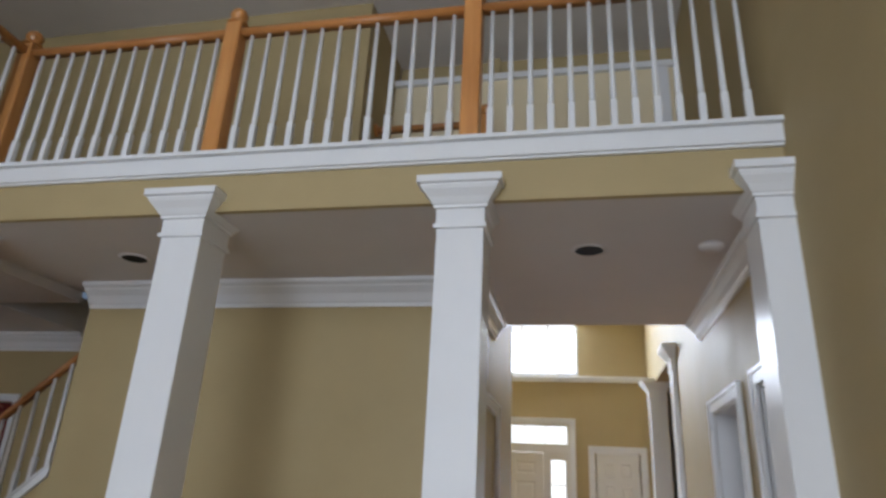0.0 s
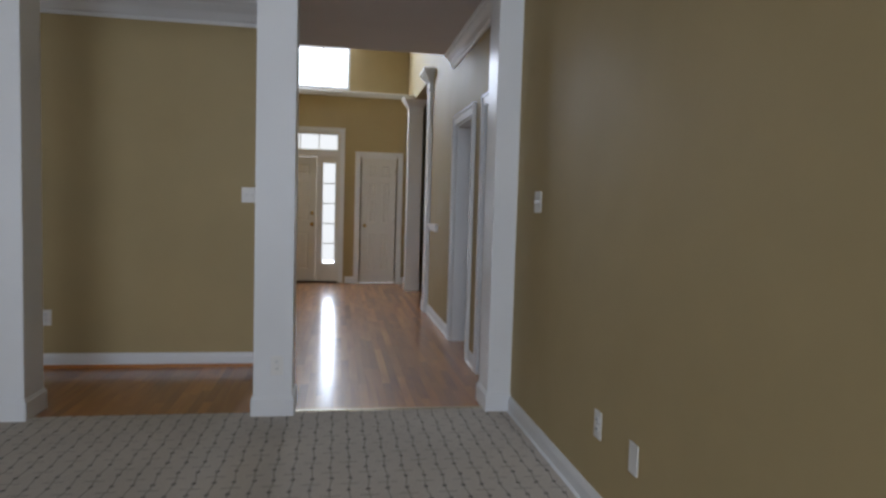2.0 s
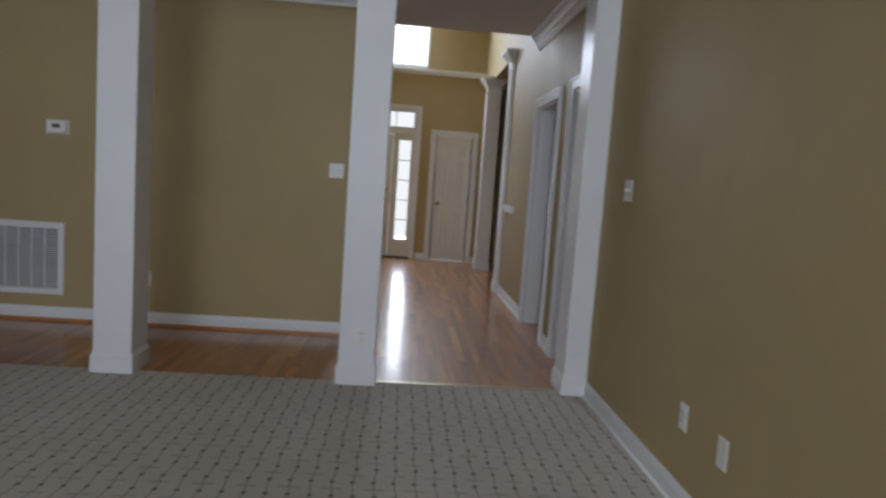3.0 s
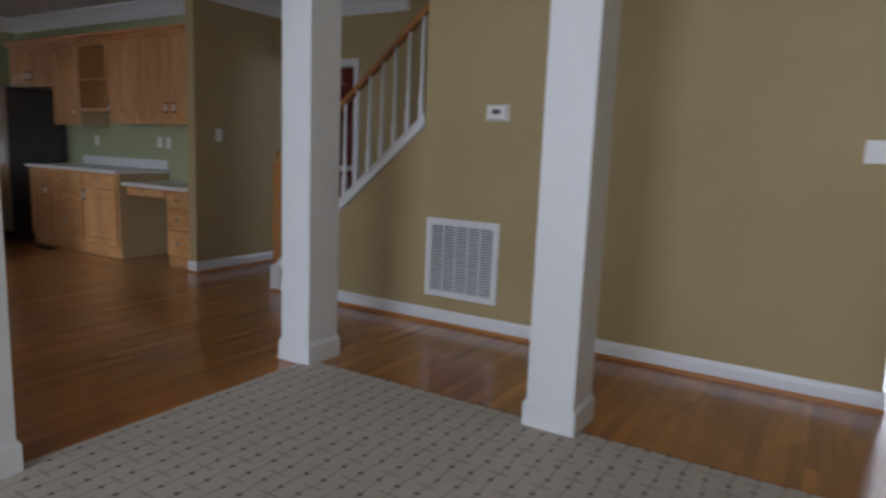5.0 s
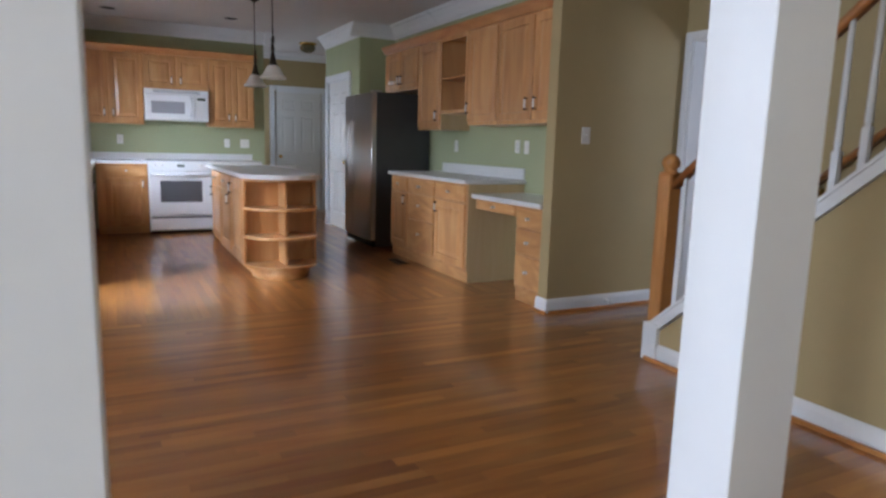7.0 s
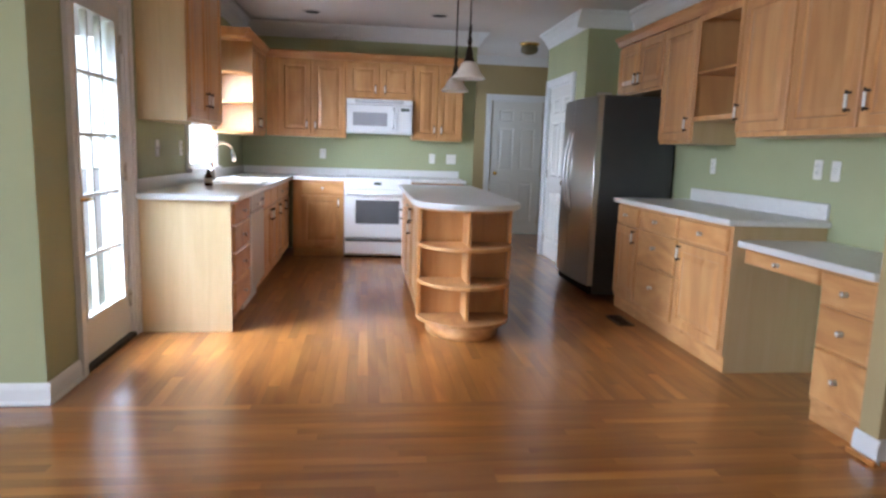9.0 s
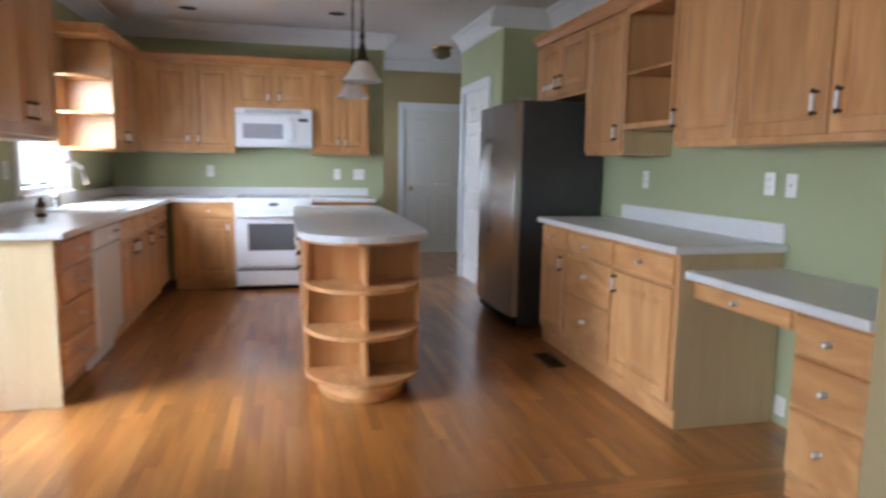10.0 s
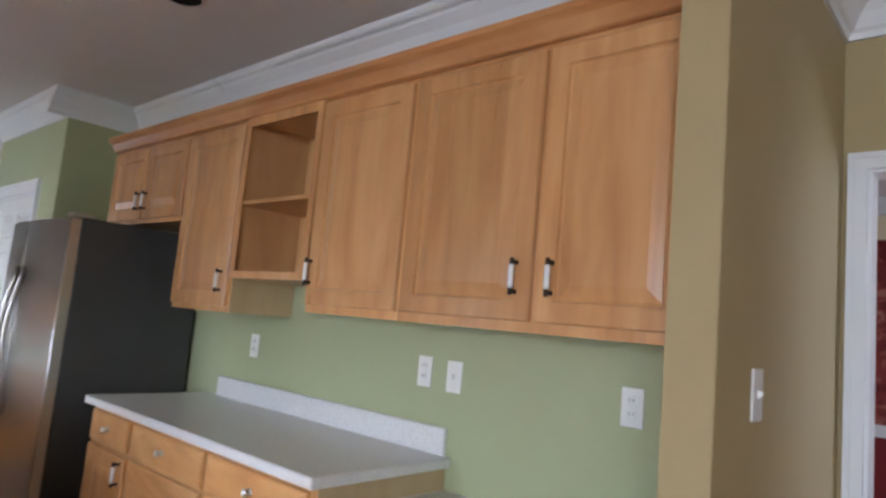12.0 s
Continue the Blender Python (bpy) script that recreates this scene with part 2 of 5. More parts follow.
def make_counter():
    m, nt, b = shader("speckled_white_laminate", 0.25, 0, 0.5)
    v = world_coords(nt)
    n = noise_tex(nt, v, 160, 2, 0.7)
    nt.links.new(ramp(nt, n, [(0.30, (0.58, 0.575, 0.56)), (0.45, (0.70, 0.70, 0.69)), (0.62, (0.76, 0.76, 0.755))]), b.inputs["Base Color"])
    nt.links.new(mathn(nt, "MULTIPLY_ADD", noise_tex(nt, v, 5, 4), 0.10, 0.25), b.inputs["Roughness"])
    return m


COUNTER = make_counter()


def make_wallpaper():
    m, nt, b = shader("red_damask_wallpaper", 0.55, 0, 0.3)
    v = world_coords(nt)
    n = noise_tex(nt, v, 6.5, 5, 0.55, 1.5)
    nt.links.new(ramp(nt, n, [(0.36, (0.13, 0.012, 0.012)), (0.52, (0.22, 0.03, 0.025)), (0.62, (0.36, 0.14, 0.10))]), b.inputs["Base Color"])
    return m


REDPAPER = make_wallpaper()
REDPAINT = paint("dark_red_wall_paint", (0.20, 0.018, 0.022), 0.5)


def glow(name, color, power):
    m, nt, b = shader(name, 1.0)
    e = nt.nodes.new("ShaderNodeEmission")
    e.inputs[0].default_value, e.inputs[1].default_value = (*color, 1), power
    nt.links.new(e.outputs[0], nt.nodes["Material Output"].inputs[0])
    return m


def garden_glow():
    """Pale overcast garden beyond the patio door: soft upright shapes in the haze."""
    m, nt, b = shader("hazy_garden_distance", 1.0)
    e = nt.nodes.new("ShaderNodeEmission")
    n = noise_tex(nt, world_coords(nt, (0.8, 1.0, 0.2)), 1.0, 4, 0.6, 0.6)
    nt.links.new(ramp(nt, n, [(0.36, (0.74, 0.83, 0.89)), (0.5, (0.88, 0.94, 0.98)), (0.64, (1.0, 1.0, 1.0))]), e.inputs[0])
    e.inputs[1].default_value = 1.9
    nt.links.new(e.outputs[0], nt.nodes["Material Output"].inputs[0])
    return m


GARDEN = garden_glow()
DAYLIGHT = glow("bright_overcast_distance", (0.93, 0.97, 1.0), 3.2)
GREYDAY = glow("grey_overcast_distance", (0.62, 0.72, 0.86), 0.9)


def make_glass():
    m, nt, b = shader("clear_window_glass", 0.02)
    b.inputs["Transmission Weight"].default_value, b.inputs["IOR"].default_value = 1.0, 1.02
    b.inputs["Base Color"].default_value = (0.97, 0.98, 0.98, 1)
    return m


GLASS = make_glass()


# ---- building blocks ----
class Shape:
    """Collects boxes, prisms, lathes and bars into one mesh."""

    def __init__(self):
        self.bm = bmesh.new()
        self.slot = 0

    def quad_faces(self, vs, faces):
        for f in faces:
            face = self.bm.faces.new([vs[i] for i in f])
            face.material_index = self.slot

    def box(self, x0, y0, z0, x1, y1, z1):
        x0, x1, y0, y1, z0, z1 = min(x0, x1), max(x0, x1), min(y0, y1), max(y0, y1), min(z0, z1), max(z0, z1)
        v = [self.bm.verts.new(p) for p in ((x0, y0, z0), (x1, y0, z0), (x1, y1, z0), (x0, y1, z0), (x0, y0, z1), (x1, y0, z1), (x1, y1, z1), (x0, y1, z1))]
        self.quad_faces(v, ((3, 2, 1, 0), (4, 5, 6, 7), (0, 1, 5, 4), (1, 2, 6, 5), (2, 3, 7, 6), (3, 0, 4, 7)))
        return self

    def soft_box(self, x0, y0, z0, x1, y1, z1, r=0.004, seg=1):
        s = Shape().box(x0, y0, z0, x1, y1, z1)
        bmesh.ops.bevel(s.bm, geom=list(s.bm.edges), offset=r, segments=seg, affect="EDGES", profile=0.5)
        return self.take(s)

    def take(self, other, m=Matrix()):
        vmap = {v: self.bm.verts.new(m @ v.co) for v in other.bm.verts}
        for f in other.bm.faces:
            face = self.bm.faces.new([vmap[v] for v in f.verts])
            face.material_index, face.smooth = (f.material_index or self.slot), f.smooth
        other.bm.free()
        return self

    def prism(self, poly, axis, a, b, smooth=False):
        """A polygon in the two other axes (in order x, y, z), pushed along axis from a to b."""
        def at(p, d):
            q = list(p)
            q.insert("xyz".index(axis), d)
            return q
        lo = [self.bm.verts.new(at(p, a)) for p in poly]
        hi = [self.bm.verts.new(at(p, b)) for p in poly]
        n = len(poly)
        for i in range(n):
            f = self.bm.faces.new((lo[i], lo[(i + 1) % n], hi[(i + 1) % n], hi[i]))
            f.material_index, f.smooth = self.slot, smooth
        for ring in (lo[::-1], hi):
            f = self.bm.faces.new(ring)
            f.material_index = self.slot
        return self

    def lathe(self, profile, seg=16, center=(0, 0, 0), axis="z", caps=True):
        """Profile rows (radius, height) turned about an axis through center."""
        rings = []
        for r, h in profile:
            ring = []
            for k in range(seg):
                a = 2 * math.pi * k / seg
                p = (r * math.cos(a), r * math.sin(a), h)
                if axis == "y":
                    p = (p[0], p[2], p[1])
                elif axis == "x":
                    p = (p[2], p[0], p[1])
                ring.append(self.bm.verts.new((p[0] + center[0], p[1] + center[1], p[2] + center[2])))
            rings.append(ring)
        for lo, hi in zip(rings, rings[1:]):
            for k in range(seg):
                f = self.bm.faces.new((lo[k], lo[(k + 1) % seg], hi[(k + 1) % seg], hi[k]))
                f.smooth, f.material_index = True, self.slot
        if caps:
            for ring in (rings[0][::-1], rings[-1]):
                f = self.bm.faces.new(ring)
                f.material_index = self.slot
        return self

    def tube(self, points, r, seg=10):
        pts = [Vector(p) for p in points]
        rings = []
        up = Vector((0, 0, 1))
        for i, p in enumerate(pts):
            d = (pts[min(i + 1, len(pts) - 1)] - pts[max(i - 1, 0)]).normalized()
            side = d.cross(up if abs(d.z) < 0.95 else Vector((1, 0, 0))).normalized()
            top = side.cross(d)
            rad = r[i] if isinstance(r, (list, tuple)) else r
            rings.append([self.bm.verts.new(p + rad * (math.cos(2 * math.pi * k / seg) * side + math.sin(2 * math.pi * k / seg) * top)) for k in range(seg)])
        for lo, hi in zip(rings, rings[1:]):
            for k in range(seg):
                f = self.bm.faces.new((lo[k], lo[(k + 1) % seg], hi[(k + 1) % seg], hi[k]))
                f.smooth, f.material_index = True, self.slot
        for ring in (rings[0][::-1], rings[-1]):
            self.bm.faces.new(ring).material_index = self.slot
        return self

    def mesh(self, name, *mats):
        bmesh.ops.recalc_face_normals(self.bm, faces=list(self.bm.faces))
        me = bpy.data.meshes.new(name)
        self.bm.to_mesh(me)
        self.bm.free()
        for m in mats:
            me.materials.append(m)
        return me


def part(name, shape, material, parent, label="", more=()):
    """One mesh object under a thing or a part."""
    me = shape if isinstance(shape, bpy.types.Mesh) else shape.mesh(name, material, *more)
    ob = new(name, me)
    ob.parent = parent
    if label:
        tagged(ob, label)
    return ob


def thing(name, m, label, category, group=""):
    ob = new(name)
    ob.empty_display_size = 0.1
    ob.matrix_world = m
    return tagged(ob, label, category, group)


def solid(name, shape, material, label, category, group="", more=(), m=None):
    ob = new(name, shape.mesh(name, material, *more))
    if m is not None:
        ob.matrix_world = m
    return tagged(ob, label, category, group)


def structure(name, shape, material, label="", more=()):
    ob = new(name, shape.mesh(name, material, *more))
    return tagged(ob, label, "structure", kind="structure")


# ---- the shell ----
RW = 1.40      # face of the long wall beside the living room and hall
COL = 4.07      # front of the columns
BW = 5.35      # wall with the return-air grille
FW = 10.82     # front-door wall
NW = 5.93       # kitchen wall behind the desk and refrigerator
SW = 1.77       # kitchen wall with the patio door and sink window
KW = -11.40     # kitchen wall behind the range
HC = 2.752       # hall ceiling
KC = 2.68       # kitchen ceiling
SX = -3.07      # stair end of the grille wall
HX = -0.20      # hall end of the grille wall
FD = -0.95      # front door opening
SB = 6.60       # wall behind the stairs, with the red room's doorway
DR = -5.565      # left jamb of that doorway
EX = -5.635     # face of the wall end beside the desk
TOP = 5.42       # ceiling of the two-storey rooms


def wall(name, boxes, material, label, more=()):
    s = Shape()
    for b in boxes:
        s.slot = b[6] if len(b) > 6 else 0
        s.box(*b[:6])
    return structure(name, s, material, label, more)


wall("wall_east", [(RW, -4.6, 0, RW + 0.14, 4.40, TOP), (RW, 4.40, 2.05, RW + 0.14, 4.98, TOP), (RW, 4.98, 0, RW + 0.14, 5.50, TOP), (RW, 5.50, 2.05, RW + 0.14, 6.24, TOP), (RW, 6.24, 0, RW + 0.14, 8.14, TOP),
                   (RW, 8.14, 2.86, RW + 0.14, 9.92, TOP), (RW, 9.92, 0, RW + 0.14, FW, TOP)], TAN, "tan painted wall along living room and hall")
wall("wall_grille", [(SX, BW, 0, HX, BW + 0.12, HC), (HX - 0.12, BW + 0.12, 0, HX, 8.0, HC), (-2.2, 7.88, 0, HX - 0.12, 8.0, TOP), (HX - 0.12, 6.53, HC, HX, 8.0, TOP)], TAN, "tan painted wall under the stairs")
wall("wall_front", [(-2.2, FW, 0, FD, FW + 0.15, TOP), (FD, FW, 2.46, FD + 1.28, FW + 0.15, 3.09), (-0.785, FW, 4.63, 0.455, FW + 0.15, TOP), (FD, FW, 3.09, -0.785, FW + 0.15, TOP), (FD + 1.28, FW, 0, 0.675, FW + 0.15, 3.09), (0.455, FW, 3.09, 0.675, FW + 0.15, TOP),
                    (0.675, FW, 2.05, 1.235, FW + 0.15, TOP), (1.235, FW, 0, 1.7, FW + 0.15, TOP)], TAN, "tan painted front wall of the foyer")
wall("wall_foyer_west", [(-2.32, 7.88, 0, -2.2, FW + 0.15, TOP)], TAN, "tan painted foyer wall")
wall("wall_stair_back", [(EX - 0.14, SB, 2.10, DR + 0.83, SB + 0.12, KC + 0.3), (EX - 0.14, SB, 0, DR, SB + 0.12, 2.10), (DR + 0.83, SB, 0, -0.32, SB + 0.12, 2.98), (EX - 0.14, SB, KC + 0.3, DR + 0.83, SB + 0.12, 2.98)], TAN, "tan painted wall behind the stairs")
wall("wall_kitchen_end", [(EX - 0.107, 5.40, 0, EX, SB, KC + 0.2)], TAN, "tan painted wall end beside the desk")
wall("wall_kitchen_north", [(-9.85, NW, 0, EX - 0.107, NW + 0.12, KC + 0.2)], GREEN, "sage green painted kitchen wall")
wall("wall_pantry", [(-9.97, 5.45, 0, -9.85, NW + 0.12, KC + 0.2), (-10.27, 5.45, 0, -9.97, 5.57, KC + 0.2), (-11.13, 5.45, 2.05, -10.27, 5.57, KC + 0.2), (-11.30, 5.45, 0, -11.13, 5.57, KC + 0.2), (-11.30, 5.57, 0, -11.18, 6.6, KC + 0.2)], GREEN, "sage green painted pantry wall")
wall("wall_kitchen_west", [(KW - 0.12, SW - 0.12, 0, KW, 4.58, KC + 0.2)], GREEN, "sage green painted wall behind the range")
wall("wall_back_hall", [(-13.32, 4.4, 0, -13.2, 5.15, KC + 0.2), (-13.32, 5.15, 2.05, -13.2, 5.93, KC + 0.2), (-13.32, 5.93, 0, -13.2, 6.7, KC + 0.2), (-13.2, 4.28, 0, -12.7, 4.4, KC + 0.2), (-12.0, 4.28, 0, KW - 0.12, 4.4, KC + 0.2), (-12.7, 4.28, 0, -12.0, 4.4, 1.1), (-12.7, 4.28, 2.1, -12.0, 4.4, KC + 0.2), (-13.2, 6.6, 0, -11.18, 6.72, KC + 0.2)], TAN, "tan painted back hall walls")
wall("wall_patio", [(-6.82, SW - 0.14, 0, -6.41, SW, KC + 0.2), (-7.58, SW - 0.14, 2.06, -6.82, SW, KC + 0.2), (-8.95, SW - 0.14, 0, -7.58, SW, KC + 0.2), (-9.95, SW - 0.14, 0, -8.95, SW, 1.03), (-9.95, SW - 0.14, 2.15, -8.95, SW, KC + 0.2), (KW, SW - 0.14, 0, -9.95, SW, KC + 0.2)], GREEN, "sage green painted wall with patio door and sink window")
wall("wall_nook_west", [(-6.55, -2.2, 0, -6.41, SW - 0.14, KC + 0.2)], GREEN, "sage green painted breakfast nook wall")
# Unseen bay added to the nook to turn light onto the range wall.
wall("wall_nook_south", [(-6.41, -2.34, 0, -6.35, -2.2, KC + 0.2), (-3.35, -2.34, 0, -3.18, -2.2, KC + 0.2), (-5.55, -3.14, 0, -4.15, -3.0, 0.6), (-5.55, -3.14, 2.5, -4.15, -3.0, KC + 0.2)], GREEN, "sage green painted wall of the nook bay")
s = Shape()
for sx in (1, -1):
    for z0, z1 in ((0, 0.6), (2.5, KC + 0.2)):
        s.prism([(-4.85 + sx * 1.5, -2.2), (-4.85 + sx * 0.7, -3.0), (-4.85 + sx * 0.8, -3.1), (-4.85 + sx * 1.6, -2.3)], "z", z0, z1)
structure("wall_added_bay", s, GREEN, "sage green painted angled walls of the nook bay")
structure("floor_nook_bay", Shape().box(-6.35, -3.1, -0.012, -3.35, -2.2, 0.0), FLOOR_Y, "oak floor of the nook bay")
structure("ceiling_added_bay", Shape().box(-6.45, -3.2, KC, -3.25, -2.34, KC + 0.1), CEIL, "white ceiling of the nook bay")
wall("wall_living_south", [(-3.19, -4.6, 0, -2.6, -4.46, TOP), (-2.6, -4.6, 0, 0.9, -4.46, 0.35), (-2.6, -4.6, 2.65, 0.9, -4.46, 3.35), (-2.6, -4.6, 5.05, 0.9, -4.46, TOP), (0.9, -4.6, 0, RW, -4.46, TOP)], TAN, "tan painted window wall of the living room")
wall("wall_living_west", [(-3.205, -4.46, 0, -3.035, -2.2, TOP)], TAN, "tan painted living room wall")
wall("half_wall", [(-3.185, -2.2, 0, -3.015, 2.35, 1.005)], TAN, "tan painted half wall between living room and nook")
wall("wall_upper_hall", [(-6.0, 5.62, 3.03, -1.21, 5.74, TOP), (-1.33, 5.74, 3.03, -1.21, 6.56, TOP)], TAN, "tan painted upstairs wall")
wall("wall_upper_cream", [(-1.21, 6.45, 3.03, RW, 6.57, 5.10)], CREAM, "cream painted upstairs wall")
wall("wall_upper_back", [(-1.21, 6.59, 3.03, RW, 6.71, TOP)], TAN, "tan painted wall behind the upstairs hall")
wall("wall_upper_west", [(-6.1, -4.6, 3.03, -6.0, 5.62, TOP)], TAN, "tan painted upstairs wall far side")
wall("room_east_walls", [(RW + 0.14, 6.9, 0, 5.4, 7.0, 2.86), (5.4, 6.9, 0, 5.5, FW + 0.15, 2.86), (RW + 0.14, FW, 0, 5.4, FW + 0.15, 2.86), (RW + 0.14, 6.9, 2.86, 5.5, FW + 0.15, 2.96)], TAN, "tan painted dining room beyond the columns")
# Rooms beyond the hall doors; their dimness is in the wall colour.
wall("closet_walls", [(RW + 0.14, 4.2, 0, 3.6, 4.3, 2.5), (3.6, 4.2, 0, 3.7, 6.9, 2.5), (RW + 0.14, 5.16, 0, 3.6, 5.24, 2.5), (RW + 0.14, 6.8, 0, 3.6, 6.9, 2.5), (RW + 0.14, 4.2, 2.5, 3.7, 6.9, 2.6)], UNLIT_ROOM, "dim walls of the rooms off the hall")
wall("red_room_walls", [(-7.6, SB + 0.12, 0, -7.5, 10.2, KC), (-7.5, 10.1, 0.0, -2.9, 10.2, KC), (-2.9, SB + 0.12, 0, -2.8, 7.8, KC), (-2.9, 9.0, 0, -2.8, 10.2, KC), (-2.9, 7.8, 0, -2.8, 9.0, 0.9), (-2.9, 7.8, 2.3, -2.8, 9.0, KC)], REDPAPER, "red damask papered dining room walls")
s = Shape()
s.box(-7.5, 10.085, 0, -2.9, 10.1, 0.84).box(-7.5, SB + 0.12, 0, -7.485, 10.085, 0.84)
structure("wainscot", s, REDPAINT, "dark red painted lower wall")
s = Shape()
s.box(-7.5, 10.05, 0.84, -2.9, 10.1, 0.93).box(-7.5, 10.06, 0, -2.9, 10.085, 0.15).box(-7.5, SB + 0.12, 0.84, -7.45, 10.05, 0.93).box(-7.5, SB + 0.12, 0, -7.46, 10.05, 0.15).box(-7.5, 9.98, KC - 0.13, -2.9, 10.1, KC)
structure("red_room_trim", s, WHITE, "white chair rail and baseboard in the red room")
structure("red_room_border", Shape().box(-7.5, 10.08, 2.36, -2.9, 10.1, KC - 0.13), CREAM, "cream border above the red wallpaper")

# ceilings
s = Shape()
s.box(-3.3, 4.14, HC, RW, BW + 0.12, 2.99).box(HX, BW + 0.12, HC, RW, 6.52, 2.99)
structure("ceiling_hall", s, CEIL, "white ceiling of the hall")
s = Shape()
s.box(-13.3, -2.34, KC, -3.05, 4.14, 2.99).box(-13.3, 4.14, KC, -3.3, 5.5, 2.99).box(-13.3, 5.5, KC, -4.1, SB + 0.12, 2.99).box(-7.6, SB + 0.12, KC, -2.8, 10.2, 2.99)
structure("ceiling_kitchen", s, CEIL, "white kitchen ceiling")
structure("ceiling_upper", Shape().box(-6.1, -4.6, TOP, RW + 0.2, FW + 0.2, TOP + 0.1), CEIL, "white ceiling of the two-storey rooms")
structure("floor_upper", Shape().box(-6.0, 4.16, 2.991, RW, BW + 0.12, 3.03).box(-1.21, BW + 0.12, 2.991, RW, 6.52, 3.03), CARPET, "carpeted upstairs landing")

# beam fascia round the living room opening
s = Shape()
s.box(-3.30, 4.105, HC - 0.004, RW, 4.14, 2.991).box(-3.30, 4.105, HC - 0.1, -3.02, 4.34, HC)
s.box(-3.085, -2.2, KC - 0.002, -3.04, 4.105, 2.991).box(-3.225, -2.2, KC - 0.002, -3.085, 4.07, KC + 0.05)
structure("beam", s, TAN, "tan painted beam above the columns")
s = Shape()
s.box(-3.035, 4.07, 2.970, RW, 4.105, 3.06).box(-3.055, 4.04, 3.06, RW, 4.24, 3.083).box(-3.055, 4.085, 2.957, RW, 4.105, 2.971)
s.box(-3.04, -2.2, 2.970, -3.005, 4.07, 3.06).box(-3.145, -2.2, 3.06, -2.975, 4.04, 3.083)
structure("trim_balcony", s, WHITE, "white trim board at the balcony edge")

# ground under everything and the world outside
structure("ground", Shape().box(-400, -400, -0.40, 400, 400, -0.35), plain("wet_lawn", (0.07, 0.09, 0.04), 0.9), "lawn outside the house")
structure("floor_slab", Shape().box(-13.3, SW - 0.135, -0.2, 5.5, FW + 0.15, -0.012).box(-6.555, -4.6, -0.2, 5.5, SW - 0.135, -0.012), SUBFLOOR, "floor slab under the boards")
structure("floor_carpet", Shape().box(-3.04, -4.46, -0.012, RW, 4.15, 0.008), CARPET, "patterned beige carpet with dark flecks")
structure("threshold", Shape().box(0.07, 4.145, 0.0, 1.24, 4.175, 0.012), plain("worn_brass_strip", (0.5, 0.42, 0.28), 0.35, 0.9), "metal strip between carpet and wood")
structure("pavement_patio", Shape().box(-34, -12.1, -0.16, -6.56, SW - 0.145, -0.06), plain("pale_concrete", (0.70, 0.69, 0.67), 0.8, 0, 0.06, 3.0), "pale concrete patio outside the glass door")
structure("backdrop_garden", Shape().box(-110, -12.2, -0.34, -6.56, -12.15, 14), GARDEN, "bright overcast daylight outside the kitchen")
structure("backdrop_street", Shape().box(-1.6, FW + 0.9, -0.3, 2.2, FW + 0.95, 5.4), DAYLIGHT, "bright overcast daylight outside the front door")


# ---- mouldings ----
def crown_run(name, x0, y0, x1, y1, side, zc, label, size=0.17, material=WHITE):
    """Crown moulding along a wall face from one end to the other; side is the unit step into the room."""
    prof = [(0, 0), (0, -size), (0.012, -size), (0.018, -size * 0.86), (0.03, -size * 0.80), (size * 0.34, -size * 0.52), (size * 0.56, -size * 0.30), (size * 0.60, -size * 0.22), (size * 0.72, -size * 0.18), (size * 0.78, -0.018), (size * 0.80, 0)]
    s = Shape()
    if abs(side[1]) > 0:
        s.prism([(y0 + side[1] * d, zc + h) for d, h in prof], "x", min(x0, x1), max(x0, x1))
    else:
        s.prism([(x0 + side[0] * d, zc + h) for d, h in prof], "y", min(y0, y1), max(y0, y1))
    return structure(name, s, material, label)


crown_run("crown_hall_back", SX, BW, HX, BW, (0, -1), HC, "white crown moulding")
crown_run("crown_hall_east", RW, 4.34, RW, 6.52, (-1, 0), HC, "white crown moulding", 0.13)
crown_run("crown_hall_west", HX, BW, HX, 6.52, (1, 0), HC, "white crown moulding", 0.13)
crown_run("crown_kitchen_north", -9.85, NW, EX - 0.107, NW, (0, -1), KC, "white crown moulding", 0.16)
crown_run("crown_pantry_front", -11.30, 5.45, -9.85, 5.45, (0, -1), KC, "white crown moulding", 0.16)
crown_run("crown_pantry_side", -9.85, 5.322, -9.85, NW, (1, 0), KC, "white crown moulding", 0.16)
crown_run("crown_range_wall", KW, SW, KW, 4.58, (1, 0), KC, "white crown moulding", 0.16)
crown_run("crown_range_end", KW - 0.12, 4.58, KW + 0.128, 4.58, (0, 1), KC, "white crown moulding", 0.16)
crown_run("crown_patio_wall", KW, SW, -6.41, SW, (0, 1), KC, "white crown moulding", 0.16)
crown_run("crown_nook", -6.41, -2.2, -6.41, SW, (1, 0), KC, "white crown moulding", 0.16)
crown_run("crown_back_hall", -13.2, 4.4, -13.2, 6.6, (1, 0), KC, "white crown moulding", 0.12)
crown_run("crown_kitchen_end", EX, 5.272, EX, SB, (1, 0), KC, "white crown moulding", 0.16)
crown_run("crown_kitchen_end_cap", EX - 0.107, 5.40, EX + 0.128, 5.40, (0, -1), KC, "white crown moulding", 0.16)
crown_run("crown_stair_back", EX, SB, -4.1, SB, (0, -1), KC, "white crown moulding", 0.16)


